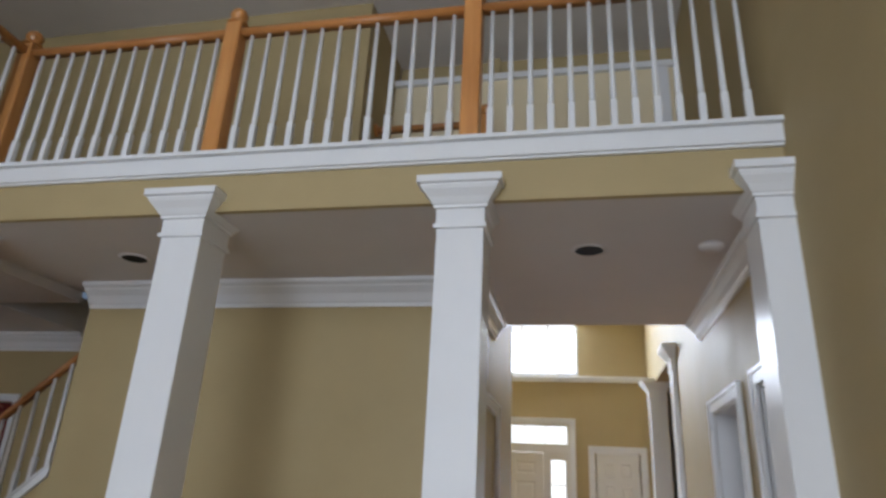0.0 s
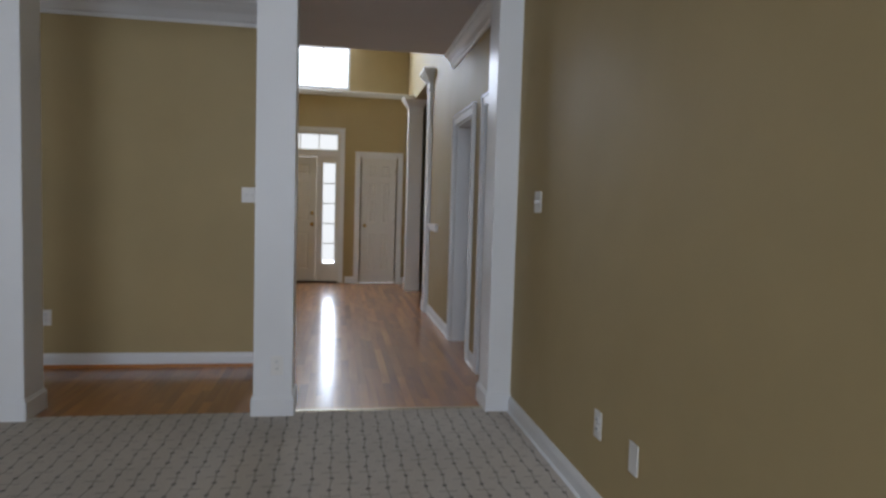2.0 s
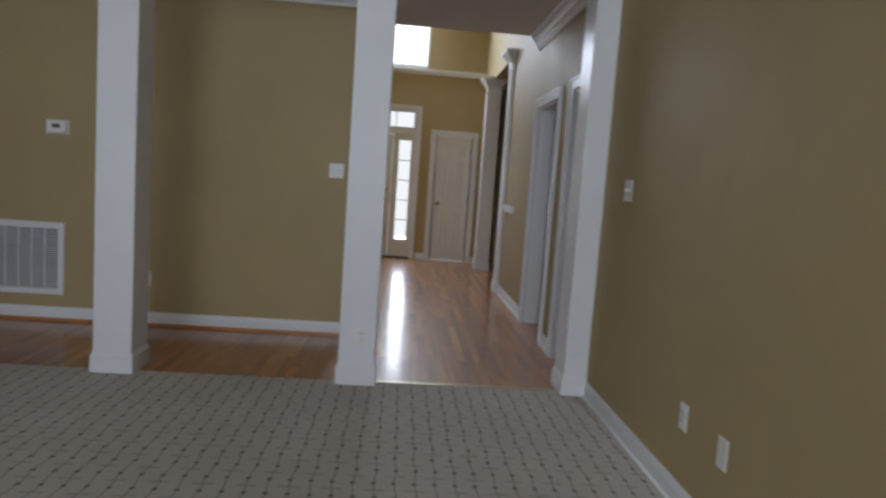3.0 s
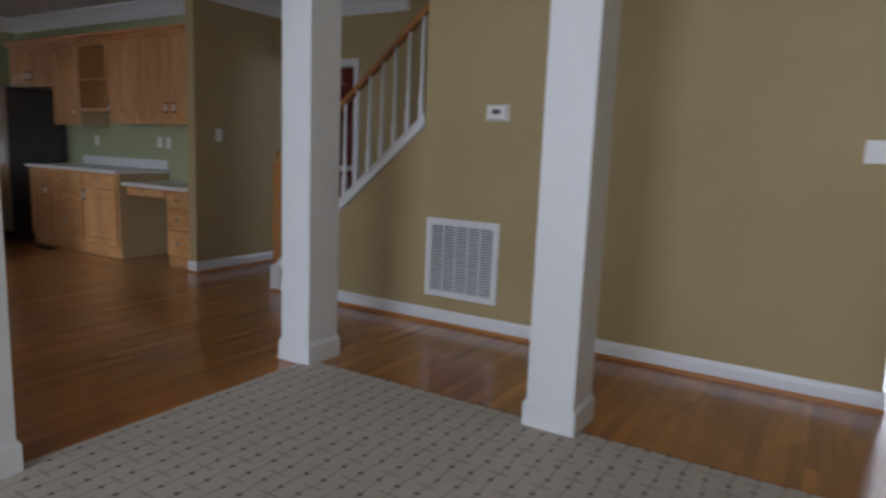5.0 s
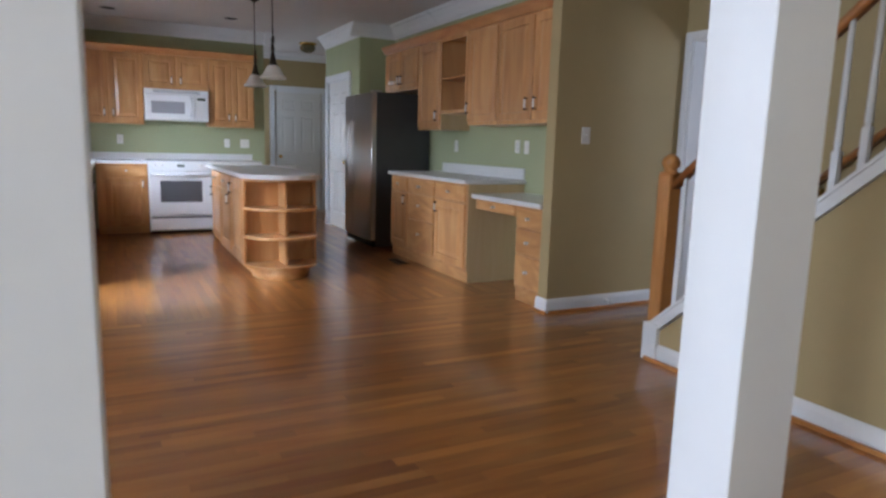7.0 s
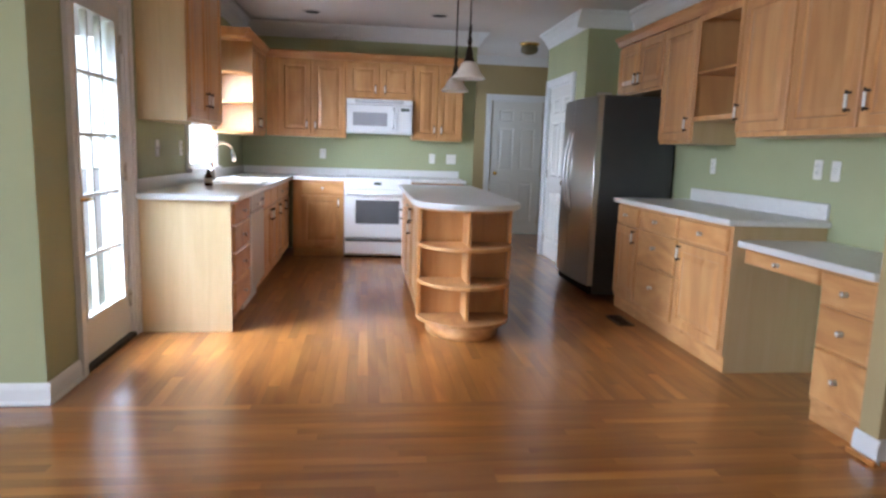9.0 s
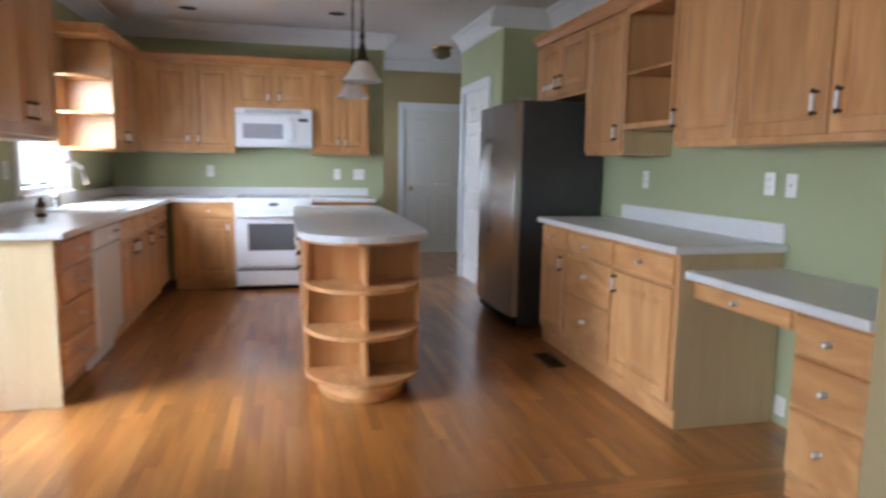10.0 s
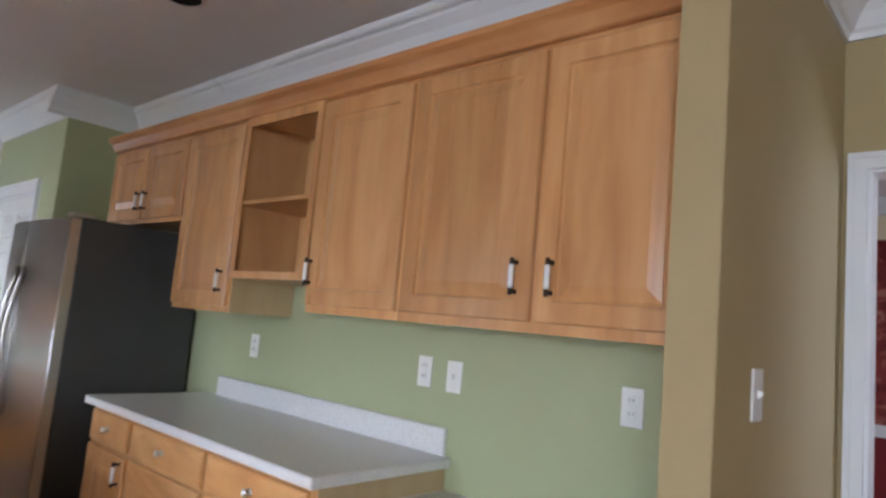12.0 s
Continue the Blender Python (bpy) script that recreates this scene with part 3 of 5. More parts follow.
def baseboard(name, x0, y0, x1, y1, side, high=0.105):
    s = Shape()
    prof = [(0, 0), (0.024, 0), (0.024, 0.012), (0.015, 0.020), (0.015, high - 0.03), (0.011, high - 0.014), (0.006, high), (0, high)]
    if abs(side[1]) > 0:
        s.prism([(y0 + side[1] * d, h) for d, h in prof], "x", min(x0, x1), max(x0, x1))
    else:
        s.prism([(x0 + side[0] * d, h) for d, h in prof], "y", min(y0, y1), max(y0, y1))
    return structure(name, s, WHITE, "white painted baseboard")


baseboard("baseboard_grille_wall", -4.553, BW, HX + 0.015, BW, (0, -1))
baseboard("baseboard_east_living", RW, -4.46, RW, COL, (-1, 0))
baseboard("baseboard_east_hall_1", RW, 5.085, RW, 5.395, (-1, 0))
baseboard("baseboard_east_hall_2", RW, 6.345, RW, 7.89, (-1, 0))
baseboard("baseboard_hall_west", HX, BW, HX, 8.0, (1, 0))
baseboard("baseboard_front_1", 0.43, FW, 0.57, FW, (0, -1))
baseboard("baseboard_front_2", 1.34, FW, RW, FW, (0, -1))
baseboard("baseboard_kitchen_end", EX, 5.40, EX, SB, (1, 0))
baseboard("baseboard_kitchen_end_cap", EX - 0.122, 5.40, EX + 0.02, 5.40, (0, -1))
baseboard("baseboard_patio", -6.75, SW, -6.41, SW, (0, 1))
baseboard("baseboard_nook", -6.41, -2.2, -6.41, SW + 0.02, (1, 0))
baseboard("baseboard_half_wall_living", -3.015, -2.2, -3.015, 2.33, (1, 0))
baseboard("baseboard_half_wall_nook", -3.185, -2.2, -3.185, 2.33, (-1, 0))
baseboard("baseboard_back_hall", -13.2, 4.4, -13.2, 5.06, (1, 0))
baseboard("baseboard_pantry", -10.17, 5.45, -9.85, 5.45, (0, -1))
s = Shape()
s.box(-4.553, BW - 0.040, 0, HX + 0.015, BW - 0.0245, 0.022).box(EX + 0.0245, 5.40, 0, EX + 0.04, SB, 0.022).box(EX - 0.122, 5.36, 0, EX + 0.04, 5.3755, 0.022).box(-3.225, 4.345, 0, -2.955, 4.36, 0.022).box(-3.224, COL, 0, -3.2085, 4.345, 0.022)
structure("trim_shoe_moulding", s, OAKRAIL_X, "stained oak shoe moulding along the floor")
s = Shape()
s.soft_box(-3.24, -2.2, 1.05, -2.96, 2.328, 1.085, 0.006).box(-3.21, -2.2, 1.005, -2.99, 2.328, 1.05).box(-3.20, -2.2, 0.975, -3.00, 2.328, 1.005)
structure("trim_half_wall_cap", s, WHITE, "white painted cap on the half wall")
s = Shape()
s.box(-2.2, FW - 0.05, 3.04, RW, FW, 3.08).box(-2.2, FW - 0.025, 3.0, RW, FW, 3.04)
structure("trim_foyer_ledge", s, WHITE, "white ledge moulding across the foyer wall")
s = Shape()
s.box(-1.21, 6.41, 5.10, RW, 6.59, 5.16).box(1.20, 6.42, 3.03, 1.32, 6.45, 5.10)
structure("trim_upper_cream", s, WHITE, "white cap and casing upstairs")
structure("trim_chair_rail_hall", Shape().box(RW - 0.035, 7.25, 1.035, RW, 7.89, 1.08).box(RW - 0.02, 7.27, 1.0, RW, 7.89, 1.035), WHITE, "short white rail on the hall wall")


# ---- columns ----
def column(name, x0, y0, x1, y1, top, label, base=True):
    """Square boxed column with a stepped base and a flared capital; the faces given are those of the base."""
    t = thing(name, pose((x0 + x1) / 2, (y0 + y1) / 2, 0.0), label, "column", "square white columns")
    a, b = (x1 - x0) / 2, (y1 - y0) / 2
    i = 0.013
    part("shaft", Shape().soft_box(-a + i, -b + i, 0.0, a - i, b - i, top - 0.02, 0.003), WHITE, t)
    if base:
        s = Shape().soft_box(-a, -b, 0.0, a, b, 0.115, 0.004)
        s.soft_box(-a + 0.006, -b + 0.006, 0.112, a - 0.006, b - 0.006, 0.128, 0.003)
        part("base", s, WHITE, t)
    rows = [(0.0, top - 0.245), (0.014, top - 0.243), (0.014, top - 0.222), (0.004, top - 0.218), (0.004, top - 0.145), (0.016, top - 0.142), (0.016, top - 0.128), (0.022, top - 0.124), (0.040, top - 0.095), (0.066, top - 0.064), (0.074, top - 0.048), (0.074, top - 0.040), (0.090, top - 0.036), (0.090, top)]
    s = Shape()
    rings = []
    for d, z in rows:
        e, f = a - i + d, b - i + d
        rings.append([s.bm.verts.new(p) for p in ((-e, -f, z), (e, -f, z), (e, f, z), (-e, f, z))])
    for lo, hi in zip(rings, rings[1:]):
        s.quad_faces(lo + hi, ((0, 1, 5, 4), (1, 2, 6, 5), (2, 3, 7, 6), (3, 0, 4, 7)))
    s.bm.faces.new(rings[-1])
    part("capital", s, WHITE, t, "flared white capital with stepped mouldings")
    return t


column("column", -3.208, COL, -2.968, 4.344, 2.847, "white boxed corner column beside the stairs")
column("column", -1.646, COL, -1.392, 4.344, 2.847, "white boxed column between carpet and hall")
column("column", -0.180, COL, 0.072, 4.344, 2.847, "white boxed column with an electrical outlet")
column("column", 1.238, COL, RW + 0.06, 4.344, 2.847, "white boxed half column against the wall")
column("column", -3.225, 2.325, -2.975, 2.566, 2.735, "white boxed column at the end of the half wall")
column("column", 1.345, 7.89, RW + 0.10, 8.145, 2.90, "white pilaster at the dining room opening")
column("column", 1.315, 9.895, 1.55, 10.14, 2.90, "white column at the dining room opening")


# ---- doors ----
def casing(s, x0, x1, top, w=0.085, y=0.0, t=0.02):
    """White casing round an opening in the local x-z plane, standing proud towards -y."""
    for a, b in ((x0 - w, x0), (x1, x1 + w)):
        s.box(a, y - t, 0, b, y, top + w)
        s.box(a if a < x0 else b - 0.02, y - t - 0.008, 0, a + 0.02 if a < x0 else b, y - t, top + w - 0.02)
    s.box(x0, y - t, top, x1, y, top + w)
    s.box(x0 - w, y - t - 0.008, top + w - 0.02, x1 + w, y - t, top + w)
    return s


def leaf_shape(w, h, thick=0.035, panels=()):
    """A door leaf with sunk, raised-field panels on its front (-y) side."""
    s = Shape()
    xs = sorted({0.0, w, *[p[0] for p in panels], *[p[2] for p in panels]})
    zs = sorted({0.0, h, *[p[1] for p in panels], *[p[3] for p in panels]})
    def sunk(a, b):
        return any(p[0] - 1e-6 <= a and a < p[2] - 1e-6 and p[1] - 1e-6 <= b and b < p[3] - 1e-6 for p in panels)
    for i, a in enumerate(xs[:-1]):
        for j, b in enumerate(zs[:-1]):
            if not sunk(a, b):
                s.box(a, 0, b, xs[i + 1], thick, zs[j + 1])
    for x0, z0, x1, z1 in panels:
        rings = []
        for d, y in ((0.0, 0.0), (0.012, 0.011), (0.028, 0.011), (0.05, 0.003)):
            rings.append([s.bm.verts.new(p) for p in ((x0 + d, y, z0 + d), (x1 - d, y, z0 + d), (x1 - d, y, z1 - d), (x0 + d, y, z1 - d))])
        for lo, hi in zip(rings, rings[1:]):
            s.quad_faces(lo + hi, ((0, 1, 5, 4), (1, 2, 6, 5), (2, 3, 7, 6), (3, 0, 4, 7)))
        s.bm.faces.new(rings[-1])
        s.box(x0, thick - 0.012, z0, x1, thick, z1)
    return s


def six_panels(w, h):
    a, m = 0.11, 0.10
    c = (w - 2 * a - m) / 2
    out = []
    for x in (a, a + c + m):
        out += [(x, 0.20, x + c, 0.80), (x, 0.98, x + c, 1.62), (x, 1.72, x + c, h - 0.12)]
    return out


def knob_shape(r=0.027):
    return Shape().lathe([(0.031, 0.0), (0.031, -0.006), (0.012, -0.010), (0.010, -0.032), (r * 0.8, -0.040), (r, -0.052), (r * 0.8, -0.064), (0.006, -0.068)], 14, axis="y")


def panel_door(name, m, w, label, knob_at, hinges_at=None, top=2.03, metal=BRASS, open_angle=0.0, hinge_left=True):
    """A six-panel door in its casing: local x along the wall, -y towards the viewer."""
    t = thing(name, m, label, "door")
    tagged(t, kind="structure")
    part("casing", casing(Shape(), -0.02, w + 0.02, top + 0.015), WHITE, t)
    s = Shape().box(-0.02, 0, 0, 0.004, 0.143, top + 0.015).box(w - 0.004, 0, 0, w + 0.02, 0.143, top + 0.015).box(0.004, 0, top - 0.004, w - 0.004, 0.143, top + 0.015)
    part("jamb", s, WHITE, t)
    leaf = part("leaf", leaf_shape(w - 0.006, top - 0.012, 0.035, six_panels(w - 0.006, top - 0.012)), DOORW, t)
    px = 0.0 if hinge_left else w
    leaf.matrix_local = pose(0.003, 0.012, 0.010) if not open_angle else pose(px + 0.005, 0.105, 0.01, 0, 0, open_angle)
    if knob_at is not None:
        k = part("knob", knob_shape(), metal, leaf, "brass door knob" if metal is BRASS else "")
        k.location = (knob_at, 0, 0.93)
    if hinges_at is not None:
        for z in (0.22, 1.0, 1.80):
            hsh = Shape().box(-0.012, -0.004, -0.045, 0.012, 0.0, 0.045).lathe([(0.006, -0.05), (0.006, 0.05)], 8, (0, -0.006, 0))
            part("hinge", hsh, NICKEL, leaf).location = (hinges_at, 0, z)
    return t


panel_door("door_closet", pose(0.675, FW, 0), 0.56, "closed white closet door beside the front door", 0.06, 0.55, 2.03)
panel_door("door_pantry", pose(-11.13, 5.45, 0), 0.86, "closed white pantry door with brass knob", 0.80, 0.01)
panel_door("door_back_hall", pose(-13.2, 5.15, 0, 0, 0, 90), 0.78, "closed white six-panel door in the back hall", 0.07, 0.77)
panel_door("door_hall_west", pose(HX, 5.95, 0, 0, 0, 90), 0.76, "closed white door in the hall", 0.7)
panel_door("door_hall_east", pose(RW, 6.24, 0, 0, 0, -90), 0.74, "open white door to a dark room", 0.68, None, 2.03, BRASS, 97.0, False)
panel_door("door_hall_east_near", pose(RW, 4.98, 0, 0, 0, -90), 0.58, "open white door beside the half column", None, None, 2.03, BRASS, 97.0, False)
t = thing("door_red_room", pose(DR, SB, 0), "white cased doorway to the red dining room", "doorway")
tagged(t, kind="structure")
part("casing", casing(Shape(), 0.004, 0.826, 2.05, 0.056), WHITE, t)
part("jamb", Shape().box(0, 0.001, 0, 0.016, 0.123, 2.10).box(0.814, 0.001, 0, 0.83, 0.123, 2.10).box(0.016, 0.001, 2.04, 0.814, 0.123, 2.10), WHITE, t)

# Unseen boards added to keep outside light from leaking round the closed doors.
structure("door_light_block", Shape().box(0.6, FW + 0.155, 0, 1.32, FW + 0.2, 2.2).box(-14.2, 4.9, 0, -14.1, 6.2, 2.4).box(-11.2, 6.2, 0, -10.2, 6.3, 2.4), UNLIT_ROOM, "dim walls behind the closed doors")
# front door with sidelight and transom
t = thing("door_front", pose(FD, FW, 0), "white front door with sidelight and transom", "door")
tagged(t, kind="structure")
part("casing", casing(Shape(), 0, 1.28, 2.42, 0.07), WHITE, t)
part("jamb", Shape().box(0, 0.0, 0, 0.03, 0.12, 2.46).box(1.25, 0, 0, 1.28, 0.12, 2.46).box(0.03, 0, 2.40, 1.25, 0.12, 2.46).box(0.03, 0, 2.03, 1.25, 0.12, 2.12).box(0.91, 0, 0.02, 0.955, 0.12, 2.03), DOORW, t)
part("threshold", Shape().box(0.0, 0.0, -0.01, 1.28, 0.13, 0.024), BRONZE, t)
leaf = part("leaf", leaf_shape(0.87, 2.0, 0.045, six_panels(0.87, 2.0)), DOORW, t)
leaf.location = (0.035, 0.03, 0.02)
part("knob", knob_shape(), BRASS, leaf, "brass door knob").location = (0.81, 0, 0.92)
part("deadbolt", Shape().lathe([(0.03, 0), (0.03, -0.012), (0.012, -0.014), (0.012, -0.03)], 14, axis="y"), BRASS, leaf, "brass deadbolt").location = (0.81, 0, 1.10)
sl = part("sidelight", Shape().box(0.955, 0.03, 0.02, 1.01, 0.07, 2.03).box(1.205, 0.03, 0.02, 1.25, 0.07, 2.03).box(1.01, 0.03, 0.02, 1.205, 0.07, 0.31).box(1.01, 0.03, 1.93, 1.205, 0.07, 2.03), DOORW, t)
for k in range(1, 5):
    z = 0.31 + k * 0.324
    part("muntin", Shape().box(1.01, 0.04, z - 0.007, 1.205, 0.06, z + 0.007), DOORW, sl)
for k in range(5):
    z = 0.31 + k * 0.324
    g = part("pane", Shape().box(1.01, 0.048, z + 0.007, 1.205, 0.052, z + 0.317), GLASS, sl)
    g.visible_shadow = False
tr = part("transom", Shape().box(0.03, 0.03, 2.12, 1.25, 0.07, 2.145).box(0.03, 0.03, 2.385, 1.25, 0.07, 2.40).box(0.03, 0.03, 2.145, 0.06, 0.07, 2.385).box(1.23, 0.03, 2.145, 1.25, 0.07, 2.385), DOORW, t)
for k in range(1, 4):
    part("muntin", Shape().box(0.06 + k * 0.2925 - 0.006, 0.04, 2.145, 0.06 + k * 0.2925 + 0.006, 0.06, 2.385), DOORW, tr)
g = part("pane", Shape().box(0.06, 0.048, 2.145, 1.23, 0.052, 2.385), GLASS, tr)
g.visible_shadow = False


def window(name, m, w, h, cols, rows, label, sash=True, sill=True):
    """A framed window: local x across, z up from its sill, -y into the room."""
    t = thing(name, m, label, "window")
    tagged(t, kind="structure")
    f = 0.04
    part("window_frame", Shape().box(0, 0, 0, f, 0.12, h).box(w - f, 0, 0, w, 0.12, h).box(f, 0, 0, w - f, 0.12, f).box(f, 0, h - f, w - f, 0.12, h), WHITE, t)
    if sill:
        part("window_sill", Shape().soft_box(-0.06, -0.05, -0.03, w + 0.06, 0.0, 0.0, 0.004).box(-0.04, -0.018, -0.10, w + 0.04, 0, -0.03), WHITE, t)
        cs = Shape().box(-0.07, -0.018, 0, 0, 0, h + 0.07).box(w, -0.018, 0, w + 0.07, 0, h + 0.07).box(0, -0.018, h, w, 0, h + 0.07)
        part("casing", cs, WHITE, t)
    for k in range(1, cols):
        x = f + (w - 2 * f) * k / cols
        part("muntin", Shape().box(x - 0.011, 0.05, f, x + 0.011, 0.08, h - f), WHITE, t)
    for k in range(1, rows):
        z = f + (h - 2 * f) * k / rows
        part("muntin", Shape().box(f, 0.052, z - 0.010, w - f, 0.078, z + 0.010), WHITE, t)
    g = part("pane", Shape().box(f, 0.063, f, w - f, 0.067, h - f), GLASS, t)
    g.visible_shadow = False
    return t


window("window_foyer", pose(-0.785, FW, 3.09), 1.24, 1.54, 3, 2, "bright window high on the foyer wall", sill=False)
window("window_sink", pose(-8.95, SW, 1.03, 0, 0, 180), 1.0, 1.12, 2, 2, "white window above the kitchen sink")
# Windows of the added bay, out of view.
window("window_nook", pose(-4.15, -3.0, 0.6, 0, 0, 180), 1.4, 1.9, 2, 2, "middle window of the nook bay")
window("window_added_bay_side", pose(-3.35, -2.2, 0.6, 0, 0, 225), 1.13, 1.9, 2, 2, "angled window of the nook bay")
window("window_added_bay_side", pose(-5.55, -3.0, 0.6, 0, 0, 135), 1.13, 1.9, 2, 2, "angled window of the nook bay")
# Unseen window added so that light reaches the back hall door.
window("window_back_hall_added", pose(-12.0, 4.4, 1.1, 0, 0, 180), 0.7, 1.0, 1, 2, "small window in the back hall")
# Unseen window added as an opening for the red room's lamp.
window("window_red_room_added", pose(-2.9, 9.0, 0.9, 0, 0, -90), 1.2, 1.4, 2, 2, "window of the red dining room")
window("window_living", pose(0.9, -4.46, 0.35, 0, 0, 180), 3.5, 2.3, 4, 2, "wide living room window")
window("window_living_upper", pose(0.9, -4.46, 3.35, 0, 0, 180), 3.5, 1.7, 4, 1, "high living room window")

# patio door with fifteen lights
t = thing("door_patio", pose(-6.82, SW, 0, 0, 0, 180), "closed white patio door with fifteen glass lights", "door")
tagged(t, kind="structure")
part("casing", casing(Shape(), 0, 0.76, 2.045, 0.07), WHITE, t)
part("jamb", Shape().box(0, 0, 0, 0.012, 0.13, 2.05).box(0.748, 0, 0, 0.76, 0.13, 2.05).box(0.012, 0, 2.035, 0.748, 0.13, 2.05), WHITE, t)
part("threshold", Shape().box(0.012, -0.015, 0.0, 0.748, 0.14, 0.022), BRONZE, t)
gx0, gx1, gz0, gz1 = 0.11, 0.65, 0.28, 1.93
leaf = part("leaf", Shape().box(0.016, 0.02, 0.026, gx0, 0.065, 2.03).box(gx1, 0.02, 0.026, 0.744, 0.065, 2.03).box(gx0, 0.02, 0.026, gx1, 0.065, gz0).box(gx0, 0.02, gz1, gx1, 0.065, 2.03)
            .box(gx0 - 0.02, 0.012, gz0 - 0.02, gx0, 0.02, gz1 + 0.02).box(gx1, 0.012, gz0 - 0.02, gx1 + 0.02, 0.02, gz1 + 0.02).box(gx0, 0.012, gz0 - 0.02, gx1, 0.02, gz0).box(gx0, 0.012, gz1, gx1, 0.02, gz1 + 0.02), DOORW, t)
for k in range(1, 3):
    x = gx0 + (gx1 - gx0) * k / 3
    part("muntin", Shape().box(x - 0.009, 0.025, gz0, x + 0.009, 0.06, gz1), DOORW, leaf)
for k in range(1, 5):
    z = gz0 + (gz1 - gz0) * k / 5
    part("muntin", Shape().box(gx0, 0.027, z - 0.009, gx1, 0.058, z + 0.009), DOORW, leaf)
g = part("pane", Shape().box(gx0, 0.040, gz0, gx1, 0.044, gz1), GLASS, leaf)
g.visible_shadow = False
part("lever", Shape().lathe([(0.028, 0.02), (0.028, 0.012), (0.010, 0.010), (0.010, -0.025)], 14, axis="y").tube([(0, -0.025, 0), (0.04, -0.027, 0.002), (0.09, -0.024, -0.004)], [0.010, 0.009, 0.006]), BRASS, leaf, "brass lever handle").location = (0.060, 0, 0.93)
for z in (0.25, 1.05, 1.82):
    part("hinge", Shape().box(-0.014, -0.002, -0.05, 0.014, 0.02, 0.05).lathe([(0.007, -0.055), (0.007, 0.055)], 8), NICKEL, leaf).location = (0.746, 0.012, z)


# ---- stairs ----
SLOPE = 0.868
ST = -4.553
def knee(x):
    return 0.21 + SLOPE * (x - ST)


s = Shape()
s.prism([(ST, 0.0), (SX, 0.0), (SX, knee(SX) - 0.09), (ST, knee(ST) - 0.09)], "y", BW, BW + 0.115)
structure("wall_stair_knee", s, TAN, "tan painted knee wall below the stair balusters")
stairs = thing("staircase", pose(ST, BW, 0), "wooden staircase with white risers and knee wall trim", "stairs")
tagged(stairs, kind="structure")
s = Shape()
for a, b, d in ((-0.005, 0.09, 0.014), (0.0, 0.022, 0.024), (0.068, 0.09, 0.020)):
    s.prism([(-0.012, knee(ST) - b), (SX - ST, knee(SX) - b), (SX - ST, knee(SX) - a), (-0.012, knee(ST) - a)], "y", -d, 0.12)
s.box(-0.03, -0.027, 0.0, 0.075, 0.0, knee(ST) + 0.01).box(-0.03, 0.0, 0.0, -0.013, 0.121, knee(ST) + 0.01)
part("stringer_trim", s, WHITE, stairs)
RUN, RISE = 0.226, 0.1895
for k in range(15):
    x = 0.02 + k * RUN
    part("tread", Shape().soft_box(x - 0.025, 0.125, (k + 1) * RISE - 0.028, x + RUN, 1.12, (k + 1) * RISE, 0.006), OAKRAIL, stairs, "stained oak tread")
    part("riser", Shape().box(x, 0.125, k * RISE, x + 0.018, 1.12, (k + 1) * RISE - 0.028), WHITE, stairs)


def newel_shape(h, w=0.088):
    s = Shape().soft_box(-w / 2, -w / 2, 0, w / 2, w / 2, h, 0.006)
    s.lathe([(w * 0.62, h), (w * 0.62, h + 0.012), (w * 0.42, h + 0.016), (w * 0.36, h + 0.03), (w * 0.50, h + 0.048), (w * 0.55, h + 0.066), (w * 0.46, h + 0.092), (w * 0.22, h + 0.112), (0.004, h + 0.118)], 16)
    return s


def baluster_mesh(h):
    """White baluster: square foot, then a slim taper."""
    s = Shape().soft_box(-0.017, -0.017, 0, 0.017, 0.017, h * 0.26, 0.002)
    s.lathe([(0.017, h * 0.26), (0.012, h * 0.275), (0.0165, h * 0.29), (0.0155, h * 0.34), (0.011, h)], 10)
    return s.mesh("baluster", WHITE)


rail = thing("stair_railing", pose(ST + 0.01, BW + 0.05, 0), "stained oak stair rail with white balusters and newel", "railing")
part("newel", newel_shape(1.075, 0.092), OAKRAIL, rail, "oak newel post with ball finial")
s = Shape()
z0 = 1.02
prof = [(-0.028, -0.028), (0.028, -0.028), (0.031, -0.004), (0.024, 0.018), (0.012, 0.027), (-0.012, 0.027), (-0.024, 0.018), (-0.031, -0.004)]
lo = [s.bm.verts.new((0.04, y, z0 + h)) for y, h in prof]
hi = [s.bm.verts.new((1.47, y, z0 + 1.43 * SLOPE + h)) for y, h in prof]
for i in range(8):
    s.bm.faces.new((lo[i], lo[(i + 1) % 8], hi[(i + 1) % 8], hi[i])).smooth = True
s.bm.faces.new(lo[::-1]), s.bm.faces.new(hi)
part("handrail", s, OAKRAIL_X, rail)
BAL = baluster_mesh(0.79)
for k in range(12):
    x = 0.115 + k * 0.117
    ob = part("baluster", BAL, None, rail)
    ob.location = (x, 0, knee(ST + 0.01 + x) - 0.01)

wall_rail = thing("wall_handrail", pose(-4.55, SB, 0.94), "stained oak handrail on the wall above the stairs", "handrail")
s = Shape()
lo = [s.bm.verts.new((0.0, y - 0.06, h)) for y, h in prof]
hi = [s.bm.verts.new((1.50, y - 0.06, 1.50 * 0.82 + h)) for y, h in prof]
for i in range(8):
    s.bm.faces.new((lo[i], lo[(i + 1) % 8], hi[(i + 1) % 8], hi[i])).smooth = True
s.bm.faces.new(lo[::-1]), s.bm.faces.new(hi)
part("handrail", s, OAKRAIL_X, wall_rail)
